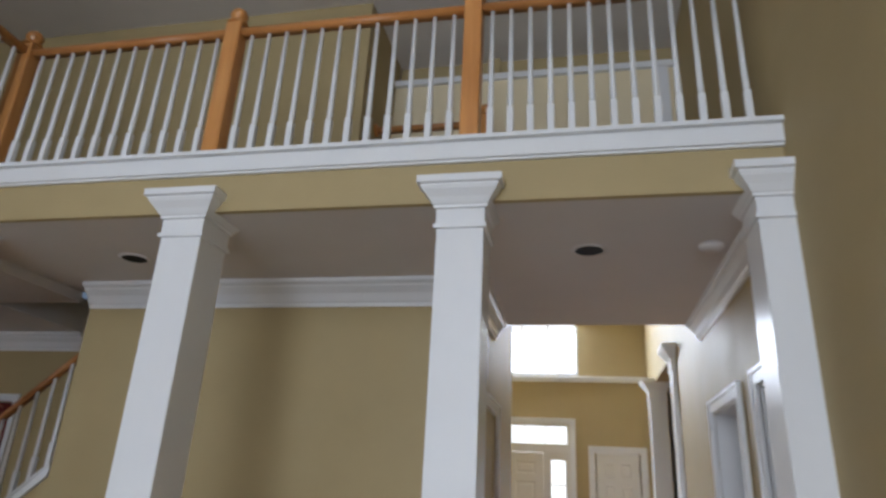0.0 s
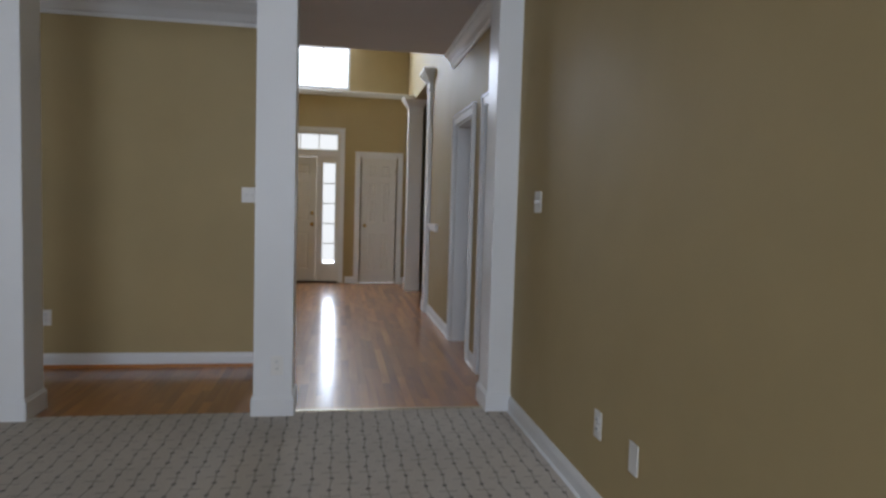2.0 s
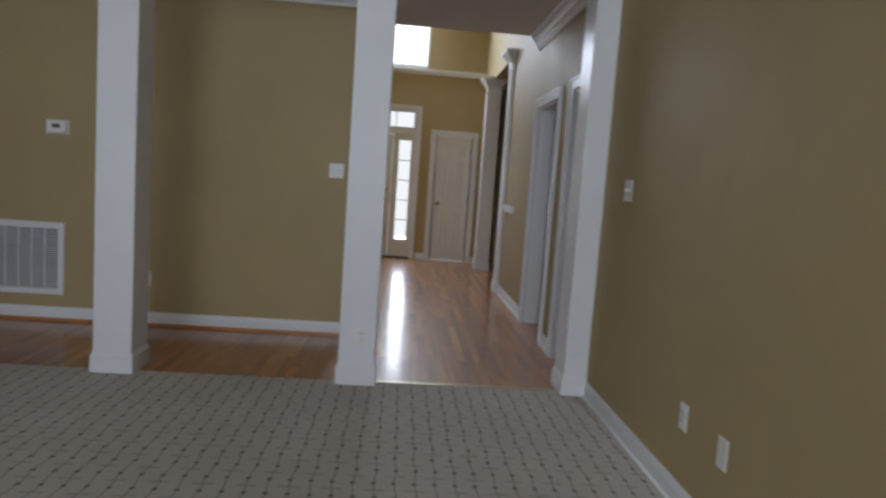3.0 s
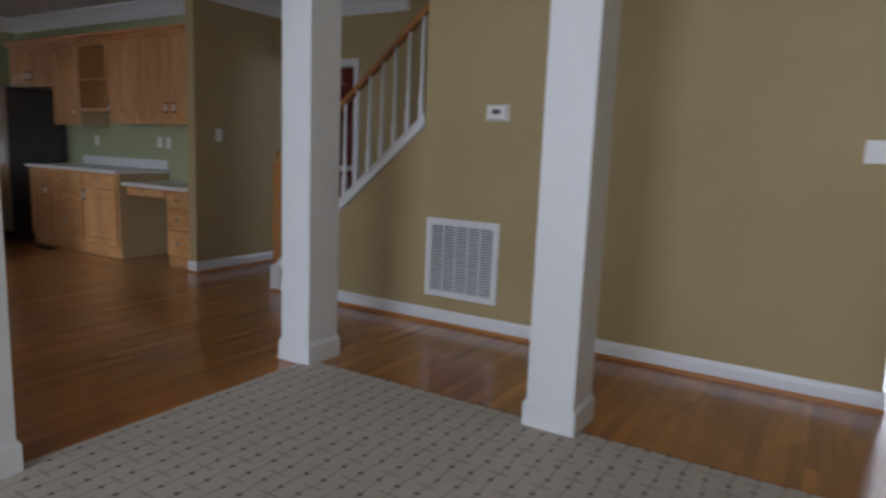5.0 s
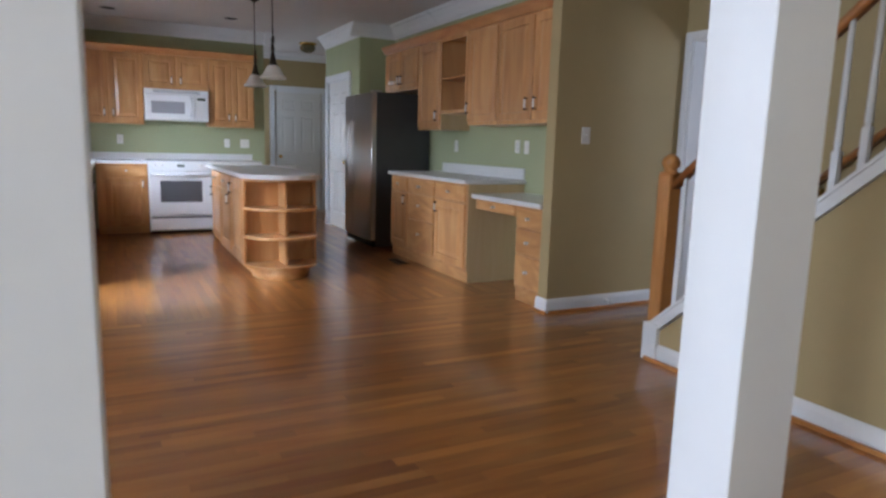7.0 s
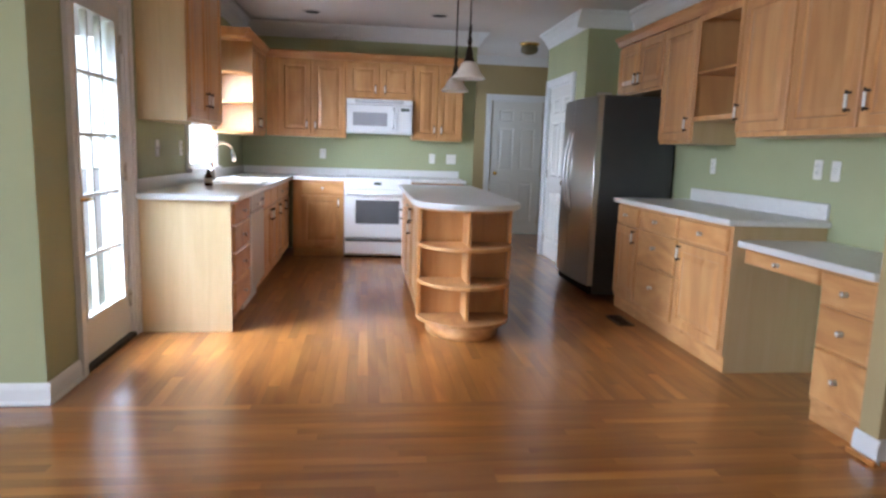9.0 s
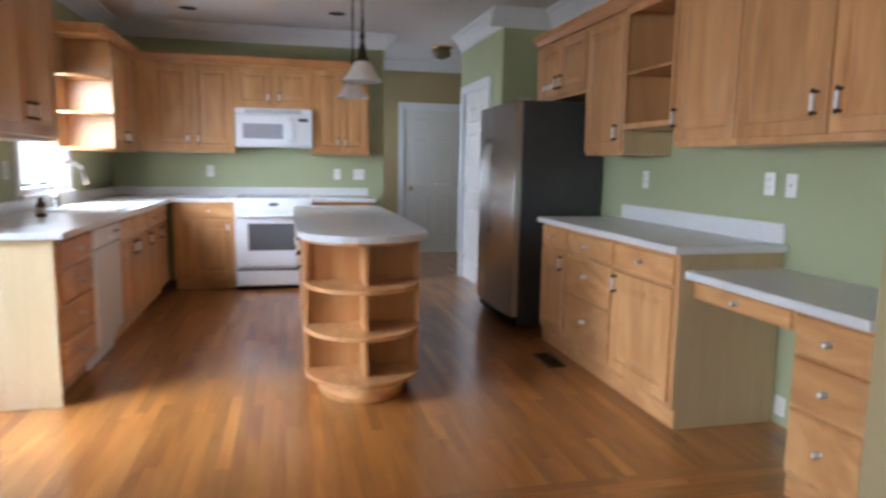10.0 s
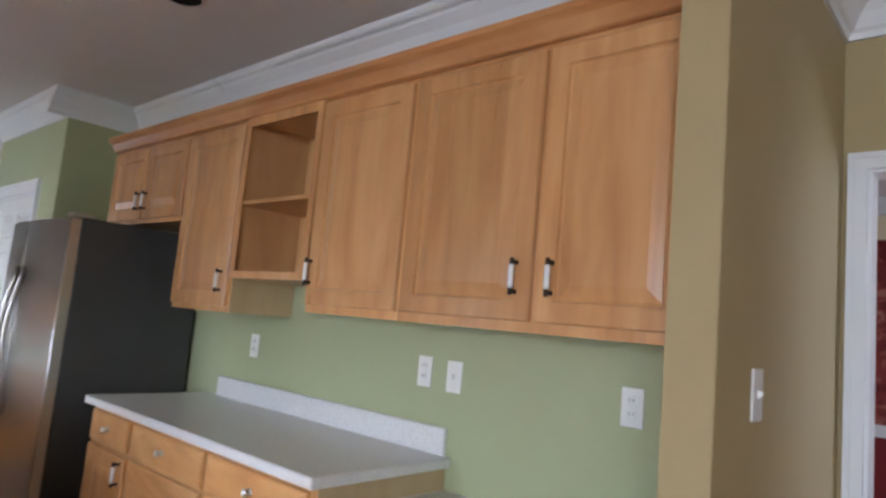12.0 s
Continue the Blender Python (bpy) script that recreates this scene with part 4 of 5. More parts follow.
for x in (0.12, 0.75, 1.38):
    part("bracket", Shape().lathe([(0.028, 0.0), (0.028, -0.006), (0.008, -0.012), (0.007, -0.055)], 12, (0, 0, -0.06), "y").tube([(0, -0.055, -0.06), (0, -0.062, -0.045), (0, -0.06, -0.026)], 0.007, 8), BRASS, wall_rail, "brass rail bracket").location = (x, 0, x * 0.82)

balcony = thing("balcony_railing", pose(RW, 4.17, 3.083), "oak balcony rail with white balusters above the columns", "railing")
NEW = newel_shape(0.93, 0.098).mesh("newel", OAKRAIL)
posts = [-2.95 - RW, -1.49 - RW, -0.04 - RW]
for x in posts:
    part("newel", NEW, None, balcony).location = (x, 0, 0)
HB = baluster_mesh(0.845)
ends = posts + [0.0]
for a, b in zip(ends, ends[1:]):
    n = 12 if b < 0 else 13
    s = Shape().prism([(y, 0.87 + h) for y, h in prof], "x", a + (0.045), b - (0.045 if b < 0 else 0.0), True)
    part("handrail", s, OAKRAIL_X, balcony)
    for k in range(1, n + 1):
        part("baluster", HB, None, balcony).location = (a + (b - a) * k / (n + 1), 0, 0)
s = Shape().prism([(posts[0] + y, 0.87 + h) for y, h in prof], "y", -4.2, -0.045, True)
part("handrail", s, OAKRAIL, balcony)
for k in range(1, 36):
    part("baluster", HB, None, balcony).location = (posts[0], -0.115 * k, 0)
landing = thing("landing_railing", pose(-1.21, 6.0, 3.03), "oak rail and newel of the upstairs landing", "railing")
part("newel", newel_shape(1.40, 0.095), OAKRAIL, landing).location = (0.97, 0, 0)
part("handrail", Shape().prism([(y, 1.33 + h) for y, h in prof], "x", 0.0, 0.93, True), OAKRAIL_X, landing)
part("wall_rosette", Shape().lathe([(0.06, 0.0), (0.06, 0.015), (0.045, 0.02)], 14, (0, 0, 1.33), "x"), OAKRAIL, landing)


# ---- kitchen cabinets ----
def front_shape(w, h, rail=0.058, t=0.020):
    """Raised-panel cabinet front: frame, sunk bead and raised field; front face at y = 0."""
    s = Shape()
    c = 0.004
    rows = [(0.0, t), (0.0, c), (c, 0.0), (rail, 0.0), (rail + 0.005, 0.009), (rail + 0.012, 0.010), (rail + 0.046, 0.0015), (rail + 0.050, 0.001)]
    rings = []
    for d, y in rows:
        rings.append([s.bm.verts.new(p) for p in ((d, y, d), (w - d, y, d), (w - d, y, h - d), (d, y, h - d))])
    s.bm.faces.new(rings[0][::-1])
    for lo, hi in zip(rings, rings[1:]):
        s.quad_faces(lo + hi, ((0, 1, 5, 4), (1, 2, 6, 5), (2, 3, 7, 6), (3, 0, 4, 7)))
    s.bm.faces.new(rings[-1])
    return s


def slab_shape(w, h, t=0.020):
    s = Shape()
    rows = [(0.0, t), (0.0, 0.007), (0.003, 0.003), (0.010, 0.0)]
    rings = []
    for d, y in rows:
        rings.append([s.bm.verts.new(p) for p in ((d, y, d), (w - d, y, d), (w - d, y, h - d), (d, y, h - d))])
    s.bm.faces.new(rings[0][::-1])
    for lo, hi in zip(rings, rings[1:]):
        s.quad_faces(lo + hi, ((0, 1, 5, 4), (1, 2, 6, 5), (2, 3, 7, 6), (3, 0, 4, 7)))
    s.bm.faces.new(rings[-1])
    return s


def handle_mesh():
    """Upright pull: a white ceramic grip between dark bronze ends."""
    s = Shape()
    for z in (-0.042, 0.042):
        s.lathe([(0.008, 0.0), (0.006, -0.004), (0.005, -0.022)], 8, (0, 0, z), "y")
        s.lathe([(0.004, z - 0.012), (0.008, z - 0.006), (0.006, z), (0.008, z + 0.006), (0.004, z + 0.012)], 8, (0, -0.024, 0))
    s.slot = 1
    s.lathe([(0.007, -0.034), (0.0085, -0.026), (0.0085, 0.026), (0.007, 0.034)], 10, (0, -0.024, 0))
    return s.mesh("handle", BRONZE, CERAMIC)


def drawer_knob_mesh():
    s = Shape().lathe([(0.014, 0.0), (0.013, -0.003), (0.006, -0.005), (0.006, -0.014), (0.014, -0.018), (0.015, -0.024), (0.011, -0.028)], 14, axis="y")
    s.slot = 1
    s.lathe([(0.010, -0.0275), (0.008, -0.030), (0.003, -0.031)], 12, axis="y")
    return s.mesh("knob", NICKEL, CERAMIC)


HANDLE, KNOB = handle_mesh(), drawer_knob_mesh()


def cabinet(name, m, w, d, z0, z1, fronts, label, toe=0.0, group="", ends=MAPLE, open_box=None, toe_in=0.083):
    """A cabinet facing local -y, its front face at y = 0. fronts: (kind, x0, z0, x1, z1, pull x, pull z)."""
    t = thing(name, m, label, "cabinet", group)
    if open_box is None:
        s = Shape().box(0, 0.021, z0 + toe, w, d, z1)
        if toe:
            s.box(0.0, toe_in + 0.002, z0, w, d, z0 + toe)
        s.slot = 1
        part("body", s, ends, t)
        fr = Shape()
        fr.box(-0.0005, 0.0195, z0 + toe - 0.0005, w + 0.0005, 0.0212, z1)
        part("face_frame", fr, MAPLE, t)
        if toe:
            part("toe_kick", Shape().box(0.0, toe_in, z0, w, toe_in + 0.0025, z0 + toe), MAPLE_X if toe_in < 0.05 else INSIDE, t)
    else:
        k = 0.018
        for name, box in (("side_panel", (0, 0.0, z0, k, d, z1)), ("side_panel", (w - k, 0.0, z0, w, d, z1)), ("top_panel", (k, 0, z1 - k, w - k, d, z1)), ("bottom_panel", (k, 0, z0, w - k, d, z0 + k + 0.012)), ("back_panel", (k, d - 0.01, z0 + k + 0.012, w - k, d, z1 - k))):
            part(name, Shape().box(*box), INSIDE, t)
        part("face_frame", Shape().box(0, -0.004, z0, 0.035, 0.0, z1).box(w - 0.035, -0.004, z0, w, 0.0, z1).box(0.035, -0.004, z1 - 0.05, w - 0.035, 0, z1).box(0.035, -0.004, z0, w - 0.035, 0, z0 + 0.032), MAPLE, t)
        for z in open_box:
            part("shelf", Shape().soft_box(k, 0.004, z - 0.009, w - k, d - 0.01, z + 0.009, 0.003), MAPLE_X, t)
    for kind, x0, a, x1, b, px, pz in fronts:
        if kind == "door":
            f = part("door", front_shape(x1 - x0, b - a), MAPLE, t)
        else:
            f = part("drawer", slab_shape(x1 - x0, b - a), MAPLE_X, t)
        f.location = (x0, 0, a)
        if px is not None:
            ob = part("handle" if kind == "door" else "knob", HANDLE if kind == "door" else KNOB, None, f)
            ob.location = (px - x0, 0, pz - a)
    return t


G1 = "base cabinets along the green wall"
cabinet("base_cabinet", pose(-8.47, 5.325, 0), 0.44, 0.60, 0, 0.875, [("drawer", 0.02, 0.72, 0.425, 0.855, 0.22, 0.79), ("door", 0.02, 0.13, 0.425, 0.70, 0.385, 0.63)], "maple base cabinet with one drawer and one door", 0.10, G1, toe_in=0.035)
cabinet("base_cabinet", pose(-8.03, 5.325, 0), 0.635, 0.60, 0, 0.875, [("drawer", 0.015, 0.72, 0.615, 0.855, 0.31, 0.79), ("drawer", 0.015, 0.46, 0.615, 0.705, 0.31, 0.60), ("drawer", 0.015, 0.13, 0.615, 0.445, 0.31, 0.31)], "maple base cabinet with three drawers", 0.10, G1, toe_in=0.035)
cabinet("base_cabinet", pose(-7.395, 5.325, 0), 0.635, 0.60, 0, 0.875, [("drawer", 0.015, 0.72, 0.60, 0.855, 0.31, 0.79), ("door", 0.015, 0.13, 0.60, 0.70, 0.06, 0.63)], "maple base cabinet with one drawer and one door", 0.10, G1, VENEER, toe_in=0.035)
desk = cabinet("desk_cabinet", pose(-6.10, 5.405, 0), 0.356, 0.52, 0, 0.755, [("drawer", 0.012, 0.595, 0.348, 0.74, 0.18, 0.665), ("drawer", 0.012, 0.385, 0.348, 0.58, 0.18, 0.48), ("drawer", 0.012, 0.125, 0.348, 0.37, 0.18, 0.25)], "maple desk cabinet with three drawers", 0.10, toe_in=0.03)
t = cabinet("desk_drawer_box", pose(-6.755, 5.405, 0), 0.65, 0.50, 0.665, 0.755, [("drawer", 0.03, 0.668, 0.635, 0.748, 0.33, 0.708)], "maple pencil drawer above the kneehole")
s = Shape().soft_box(-8.487, 5.295, 0.877, -6.735, NW, 0.915, 0.008, 2)
ob = solid("worktop", s, COUNTER, "white speckled laminate worktop on maple cabinets", "worktop")
part("backsplash", Shape().soft_box(-8.38, NW - 0.02, 0.915, -6.765, NW, 1.015, 0.004), COUNTER, ob)
s = Shape().soft_box(-6.775, 5.375, 0.757, EX - 0.109, NW, 0.797, 0.008, 2)
solid("worktop", s, COUNTER, "white speckled laminate desk top beside the wall end", "worktop")

G2 = "wall cabinets along the green wall"
UF = 5.57
cabinet("wall_cabinet", pose(-6.745, UF, 0), 1.0, 0.36, 1.395, 2.255, [("door", 0.02, 1.425, 0.535, 2.225, 0.485, 1.55), ("door", 0.555, 1.425, 0.985, 2.225, 0.605, 1.55)], "maple double-door wall cabinet above the desk", 0, G2)
cabinet("wall_cabinet", pose(-7.255, UF, 0), 0.51, 0.36, 1.395, 2.255, [("door", 0.012, 1.425, 0.50, 2.225, 0.03, 1.55)], "maple single-door wall cabinet", 0, G2)
cabinet("wall_cabinet", pose(-7.815, UF + 0.004, 0), 0.56, 0.34, 1.515, 2.255, [], "open maple wall cabinet with one shelf", 0, G2, open_box=(1.855,))
cabinet("wall_cabinet", pose(-8.35, UF, 0), 0.535, 0.36, 1.36, 2.255, [("door", 0.012, 1.385, 0.515, 2.225, 0.47, 1.50)], "maple single-door wall cabinet beside the refrigerator", 0, G2, VENEER)
cabinet("wall_cabinet", pose(-9.29, UF, 0), 0.935, 0.36, 1.80, 2.255, [("door", 0.012, 1.82, 0.46, 2.225, 0.425, 1.92), ("door", 0.475, 1.82, 0.925, 2.225, 0.51, 1.92)], "short maple cabinet above the refrigerator", 0, G2)


def cab_crown(name, m, w, label):
    """Small wooden crown on top of a run of wall cabinets, local x along the run, -y outwards."""
    prof = [(0.34, 2.245), (0.0, 2.245), (-0.008, 2.25), (-0.012, 2.262), (-0.028, 2.290), (-0.046, 2.306), (-0.050, 2.325), (0.34, 2.325)]
    s = Shape().prism(prof, "x", 0, w)
    return solid(name, s, MAPLE_CROWN, label, "cabinet trim", m=m)


cab_crown("cabinet_crown", pose(-9.30, UF, 0), 3.556, "maple crown on the wall cabinets")

# refrigerator
t = thing("refrigerator", pose(-9.66, 5.25, 0), "stainless side-by-side refrigerator with charcoal sides", "refrigerator")
part("body", Shape().soft_box(0.0, 0.0, 0.03, 0.94, 0.66, 1.765, 0.006), DARKGREY, t, "charcoal grey casing")
part("base_grille", Shape().box(0.02, -0.03, 0.03, 0.92, 0.0, 0.10), BLACK, t)


def fridge_door(x0, x1, bow0, bow1, z0, z1):
    """A door whose front bows outwards; the two doors make one curve."""
    n = 20
    pts = []
    for k in range(n + 1):
        x = x0 + (x1 - x0) * k / n
        pts.append((x, -0.05 - 0.035 * (1 - ((x - 0.47) / 0.47) ** 2)))
    s = Shape().prism([(x0, -0.004)] + pts + [(x1, -0.004)], "z", z0, z1)
    for f in s.bm.faces:
        if f.normal.y < -0.9 or (abs(f.calc_center_median().z - (z0 + z1) / 2) < 0.01 and f.calc_center_median().y < -0.048):
            f.smooth = abs(f.calc_center_median().x - x0) > 0.001 and abs(f.calc_center_median().x - x1) > 0.001
    return s


for x0, x1, a, b, hx in ((0.0, 0.395, 0.045, 0.058, 0.345), (0.402, 0.94, 0.058, 0.045, 0.452)):
    d = part("door", fridge_door(x0, x1, a, b, 0.11, 1.755), STEEL, t, "brushed stainless steel door")
    hz = [(hx, -0.085 - 0.05 * math.sin(math.pi * k / 12), 0.72 + 0.78 * k / 12) for k in range(13)]
    part("handle", Shape().tube(hz, 0.014), STEEL, d)
part("hinge_cover", Shape().soft_box(0.86, -0.05, 1.765, 0.94, 0.06, 1.785, 0.005), STEEL, t)

# range wall cabinets, facing +x
RF = -10.745


def west(y):
    return pose(RF, y, 0, 0, 0, 90)


G3 = "base cabinets along the range wall"
cabinet("base_cabinet", west(2.43), 0.57, 0.645, 0, 0.875, [("drawer", 0.10, 0.72, 0.555, 0.855, 0.33, 0.79), ("door", 0.10, 0.13, 0.555, 0.70, 0.51, 0.63)], "maple base cabinet beside the range", 0.10, G3)
cabinet("base_cabinet", west(3.765), 0.60, 0.645, 0, 0.875, [("drawer", 0.015, 0.72, 0.585, 0.855, 0.3, 0.79), ("door", 0.015, 0.13, 0.585, 0.70, 0.08, 0.63)], "maple base cabinet behind the island", 0.10, G3)
UW = -11.06
G4 = "wall cabinets along the range wall"
cabinet("wall_cabinet", pose(UW, 2.10, 0, 0, 0, 90), 0.905, 0.335, 1.365, 2.255, [("door", 0.145, 1.39, 0.50, 2.225, 0.455, 1.50), ("door", 0.515, 1.39, 0.895, 2.225, 0.555, 1.50)], "maple corner wall cabinet", 0, G4)
cabinet("wall_cabinet", pose(UW, 3.005, 0, 0, 0, 90), 0.78, 0.335, 1.82, 2.255, [("door", 0.015, 1.84, 0.38, 2.225, 0.335, 1.93), ("door", 0.40, 1.84, 0.765, 2.225, 0.445, 1.93)], "short maple cabinet above the microwave", 0, G4)
cabinet("wall_cabinet", pose(UW, 3.785, 0, 0, 0, 90), 0.595, 0.335, 1.365, 2.255, [("door", 0.015, 1.39, 0.29, 2.225, 0.255, 1.49), ("door", 0.305, 1.39, 0.58, 2.225, 0.34, 1.49)], "maple double-door wall cabinet", 0, G4)
cab_crown("cabinet_crown", pose(UW, 2.06, 0, 0, 0, 90), 2.36, "maple crown above the range wall cabinets")

# range
t = thing("range", pose(-10.70, 3.005, 0, 0, 0, 90), "white freestanding electric range", "range")
part("body", Shape().soft_box(0, 0.03, 0.03, 0.755, 0.69, 0.905, 0.005), APPLIANCE, t)
d = part("oven_door", Shape().soft_box(0.008, -0.015, 0.235, 0.747, 0.03, 0.79, 0.010, 2), APPLIANCE, t)
part("oven_window", Shape().soft_box(0.13, -0.019, 0.40, 0.625, -0.014, 0.67, 0.002), DARKGLASS, d, "dark oven window")
part("handle", Shape().tube([(0.04, -0.015, 0.745), (0.05, -0.055, 0.745), (0.38, -0.062, 0.745), (0.705, -0.055, 0.745), (0.715, -0.015, 0.745)], 0.013), APPLIANCE, d)
dr = part("drawer", Shape().soft_box(0.008, -0.010, 0.045, 0.747, 0.03, 0.215, 0.010, 2), APPLIANCE, t)
part("pull", Shape().box(0.02, -0.013, 0.196, 0.735, -0.009, 0.214), DARKGREY, dr)
s = Shape().prism([(-0.012, 0.80), (0.012, 0.905), (0.03, 0.92), (0.06, 0.92), (0.06, 0.80)], "x", 0.0, 0.755)
con = part("control_panel", s, APPLIANCE, t)
for x in (0.07, 0.15, 0.61, 0.69):
    k = part("knob", Shape().lathe([(0.020, 0.0), (0.019, -0.012), (0.014, -0.020), (0.004, -0.022)], 14, axis="y"), PLASTIC, con)
    k.location = (x, 0.001, 0.86)
part("display", Shape().box(0.335, -0.009, 0.842, 0.42, 0.002, 0.872), LCD, con)
part("cooktop", Shape().soft_box(0.005, 0.05, 0.905, 0.75, 0.685, 0.918, 0.004), APPLIANCE, t)
# Black block stands for the shade in the gap under the body.
part("foot_gap_shade", Shape().box(0.01, 0.05, 0.0, 0.745, 0.65, 0.03), BLACK, t)

# microwave
t = thing("microwave", pose(-11.0, 3.012, 1.425, 0, 0, 90), "white over-the-range microwave oven", "microwave")
part("body", Shape().soft_box(0, 0.02, 0, 0.765, 0.40, 0.392, 0.006), APPLIANCE, t)
d = part("door", Shape().soft_box(0.003, -0.012, 0.022, 0.585, 0.02, 0.325, 0.010, 2), APPLIANCE, t)
part("window", Shape().soft_box(0.075, -0.016, 0.085, 0.47, -0.011, 0.235, 0.002), GREYGLASS, d)
part("handle", Shape().tube([(0.545, -0.012, 0.06), (0.55, -0.05, 0.09), (0.55, -0.056, 0.175), (0.55, -0.05, 0.26), (0.545, -0.012, 0.29)], 0.012), APPLIANCE, d)
cp = part("control_panel", Shape().soft_box(0.588, -0.012, 0.022, 0.762, 0.02, 0.325, 0.006), APPLIANCE, t)
part("display", Shape().box(0.625, -0.0145, 0.262, 0.725, -0.0115, 0.297), LCD, cp)
for i in range(3):
    for j in range(5):
        part("button", Shape().box(0.628 + i * 0.034, -0.0143, 0.065 + j * 0.036, 0.654 + i * 0.034, -0.0115, 0.089 + j * 0.036), PLASTIC, cp)
v = part("vent", Shape().box(0.003, -0.008, 0.332, 0.762, 0.02, 0.388), APPLIANCE, t)
for j in range(4):
    part("slat", Shape().box(0.10, -0.011, 0.340 + j * 0.011, 0.66, -0.008, 0.346 + j * 0.011), GREYGLASS, v)

# sink run, facing +y
def south(x):
    return pose(x, 2.392, 0, 0, 0, 180)


G5 = "base cabinets along the sink wall"
cabinet("base_cabinet", south(-7.65), 0.60, 0.61, 0, 0.875, [("drawer", 0.03, 0.72, 0.585, 0.855, 0.31, 0.79), ("drawer", 0.03, 0.535, 0.585, 0.705, 0.31, 0.62), ("drawer", 0.03, 0.335, 0.585, 0.52, 0.31, 0.43), ("drawer", 0.03, 0.125, 0.585, 0.32, 0.31, 0.22)], "maple base cabinet with four drawers and pale end panel", 0.10, G5, VENEER)
part("end_panel", Shape().box(-0.006, 0.02, 0.0, 0.0, 0.61, 0.875), VENEER, bpy.data.objects[[o.name for o in bpy.data.objects if o.name.startswith("base_cabinet")][-1]])
cabinet("base_cabinet", south(-8.86), 0.92, 0.61, 0, 0.875, [("drawer", 0.015, 0.72, 0.45, 0.855, None, 0), ("drawer", 0.47, 0.72, 0.905, 0.855, None, 0), ("door", 0.015, 0.13, 0.45, 0.70, 0.41, 0.63), ("door", 0.47, 0.13, 0.905, 0.70, 0.51, 0.63)], "maple sink base cabinet with two doors", 0.10, G5)
cabinet("base_cabinet", south(-9.78), 0.96, 0.61, 0, 0.875, [("drawer", 0.015, 0.72, 0.46, 0.855, 0.24, 0.79), ("door", 0.015, 0.13, 0.46, 0.70, 0.06, 0.63), ("drawer", 0.48, 0.72, 0.93, 0.855, 0.7, 0.79), ("door", 0.48, 0.13, 0.93, 0.70, 0.53, 0.63)], "maple corner base cabinet", 0.10, G5)
t = thing("dishwasher", south(-8.255), "white built-in dishwasher under the worktop", "dishwasher")
part("body", Shape().box(0.0, 0.03, 0.1, 0.60, 0.60, 0.872), APPLIANCE, t)
d = part("door", Shape().soft_box(0.004, -0.008, 0.15, 0.596, 0.03, 0.735, 0.006), APPLIANCE, t)
cp = part("control_panel", Shape().soft_box(0.004, -0.014, 0.745, 0.596, 0.03, 0.868, 0.008), APPLIANCE, t)
part("latch", Shape().soft_box(0.25, -0.026, 0.775, 0.35, -0.012, 0.80, 0.004), PLASTIC, cp)
part("button_row", Shape().box(0.42, -0.0165, 0.80, 0.55, -0.0135, 0.82), GREYGLASS, cp)
part("kick_plate", Shape().box(0.004, 0.06, 0.0, 0.596, 0.08, 0.14), APPLIANCE, t)
s = Shape()
s.soft_box(-8.98, SW, 0.877, -7.612, 2.432, 0.915, 0.008, 2).box(-9.80, SW, 0.877, -8.98, 1.93, 0.915).box(-9.80, 2.345, 0.877, -8.98, 2.432, 0.915).box(KW, SW, 0.877, -9.80, 2.432, 0.915).box(KW, 2.432, 0.877, -10.715, 3.002, 0.915)
ob = solid("worktop", s, COUNTER, "white speckled laminate worktop round the sink corner", "worktop")
part("backsplash", Shape().box(KW, SW, 0.915, -7.64, SW + 0.02, 1.0).box(KW, SW + 0.02, 0.915, KW + 0.02, 3.0, 1.0), COUNTER, ob)
ob = solid("worktop", Shape().soft_box(KW, 3.768, 0.877, -10.715, 4.40, 0.915, 0.008, 2), COUNTER, "short white laminate worktop beside the range", "worktop")
part("backsplash", Shape().box(KW, 3.0, 0.92, KW + 0.02, 4.40, 1.0), COUNTER, ob)

# sink and tap
t = thing("sink", pose(-9.39, 2.14, 0.915), "white double-bowl kitchen sink set in the worktop", "sink")
s = Shape()
for a, b in ((-0.405, -0.015), (0.015, 0.405)):
    s.box(a, -0.205, -0.19, b, 0.205, -0.175)
    for q in ((a, -0.205, a + 0.012, 0.205), (b - 0.012, -0.205, b, 0.205), (a, -0.205, b, -0.193), (a, 0.193, b, 0.205)):
        s.box(q[0], q[1], -0.185, q[2], q[3], 0.008)
part("bowls", s, CERAMIC, t)
part("rim", Shape().soft_box(-0.43, 0.195, 0.0, 0.43, 0.222, 0.012, 0.004).soft_box(-0.43, -0.30, 0.0, 0.43, -0.195, 0.012, 0.004).soft_box(-0.43, -0.2, 0.0, -0.395, 0.2, 0.012, 0.004).soft_box(0.395, -0.2, 0.0, 0.43, 0.2, 0.012, 0.004), CERAMIC, t)
t = thing("tap", pose(-9.24, 1.90, 0.927), "chrome gooseneck kitchen tap behind the sink", "tap")
part("base", Shape().lathe([(0.032, 0), (0.032, 0.008), (0.024, 0.014), (0.021, 0.09), (0.017, 0.10)], 16), CHROME, t)
arc = [(0, 0, 0.10), (0, 0, 0.23)] + [(0, 0.10 - 0.10 * math.cos(math.pi * k / 12), 0.23 + 0.10 * math.sin(math.pi * k / 12)) for k in range(1, 12)] + [(0, 0.205, 0.21), (0, 0.212, 0.165)]
arc = [(-p[1] * 0.75, p[1] * 0.75, p[2]) for p in arc]
part("spout", Shape().tube(arc, [0.014] * (len(arc) - 3) + [0.016, 0.019, 0.020], 12), CHROME, t)
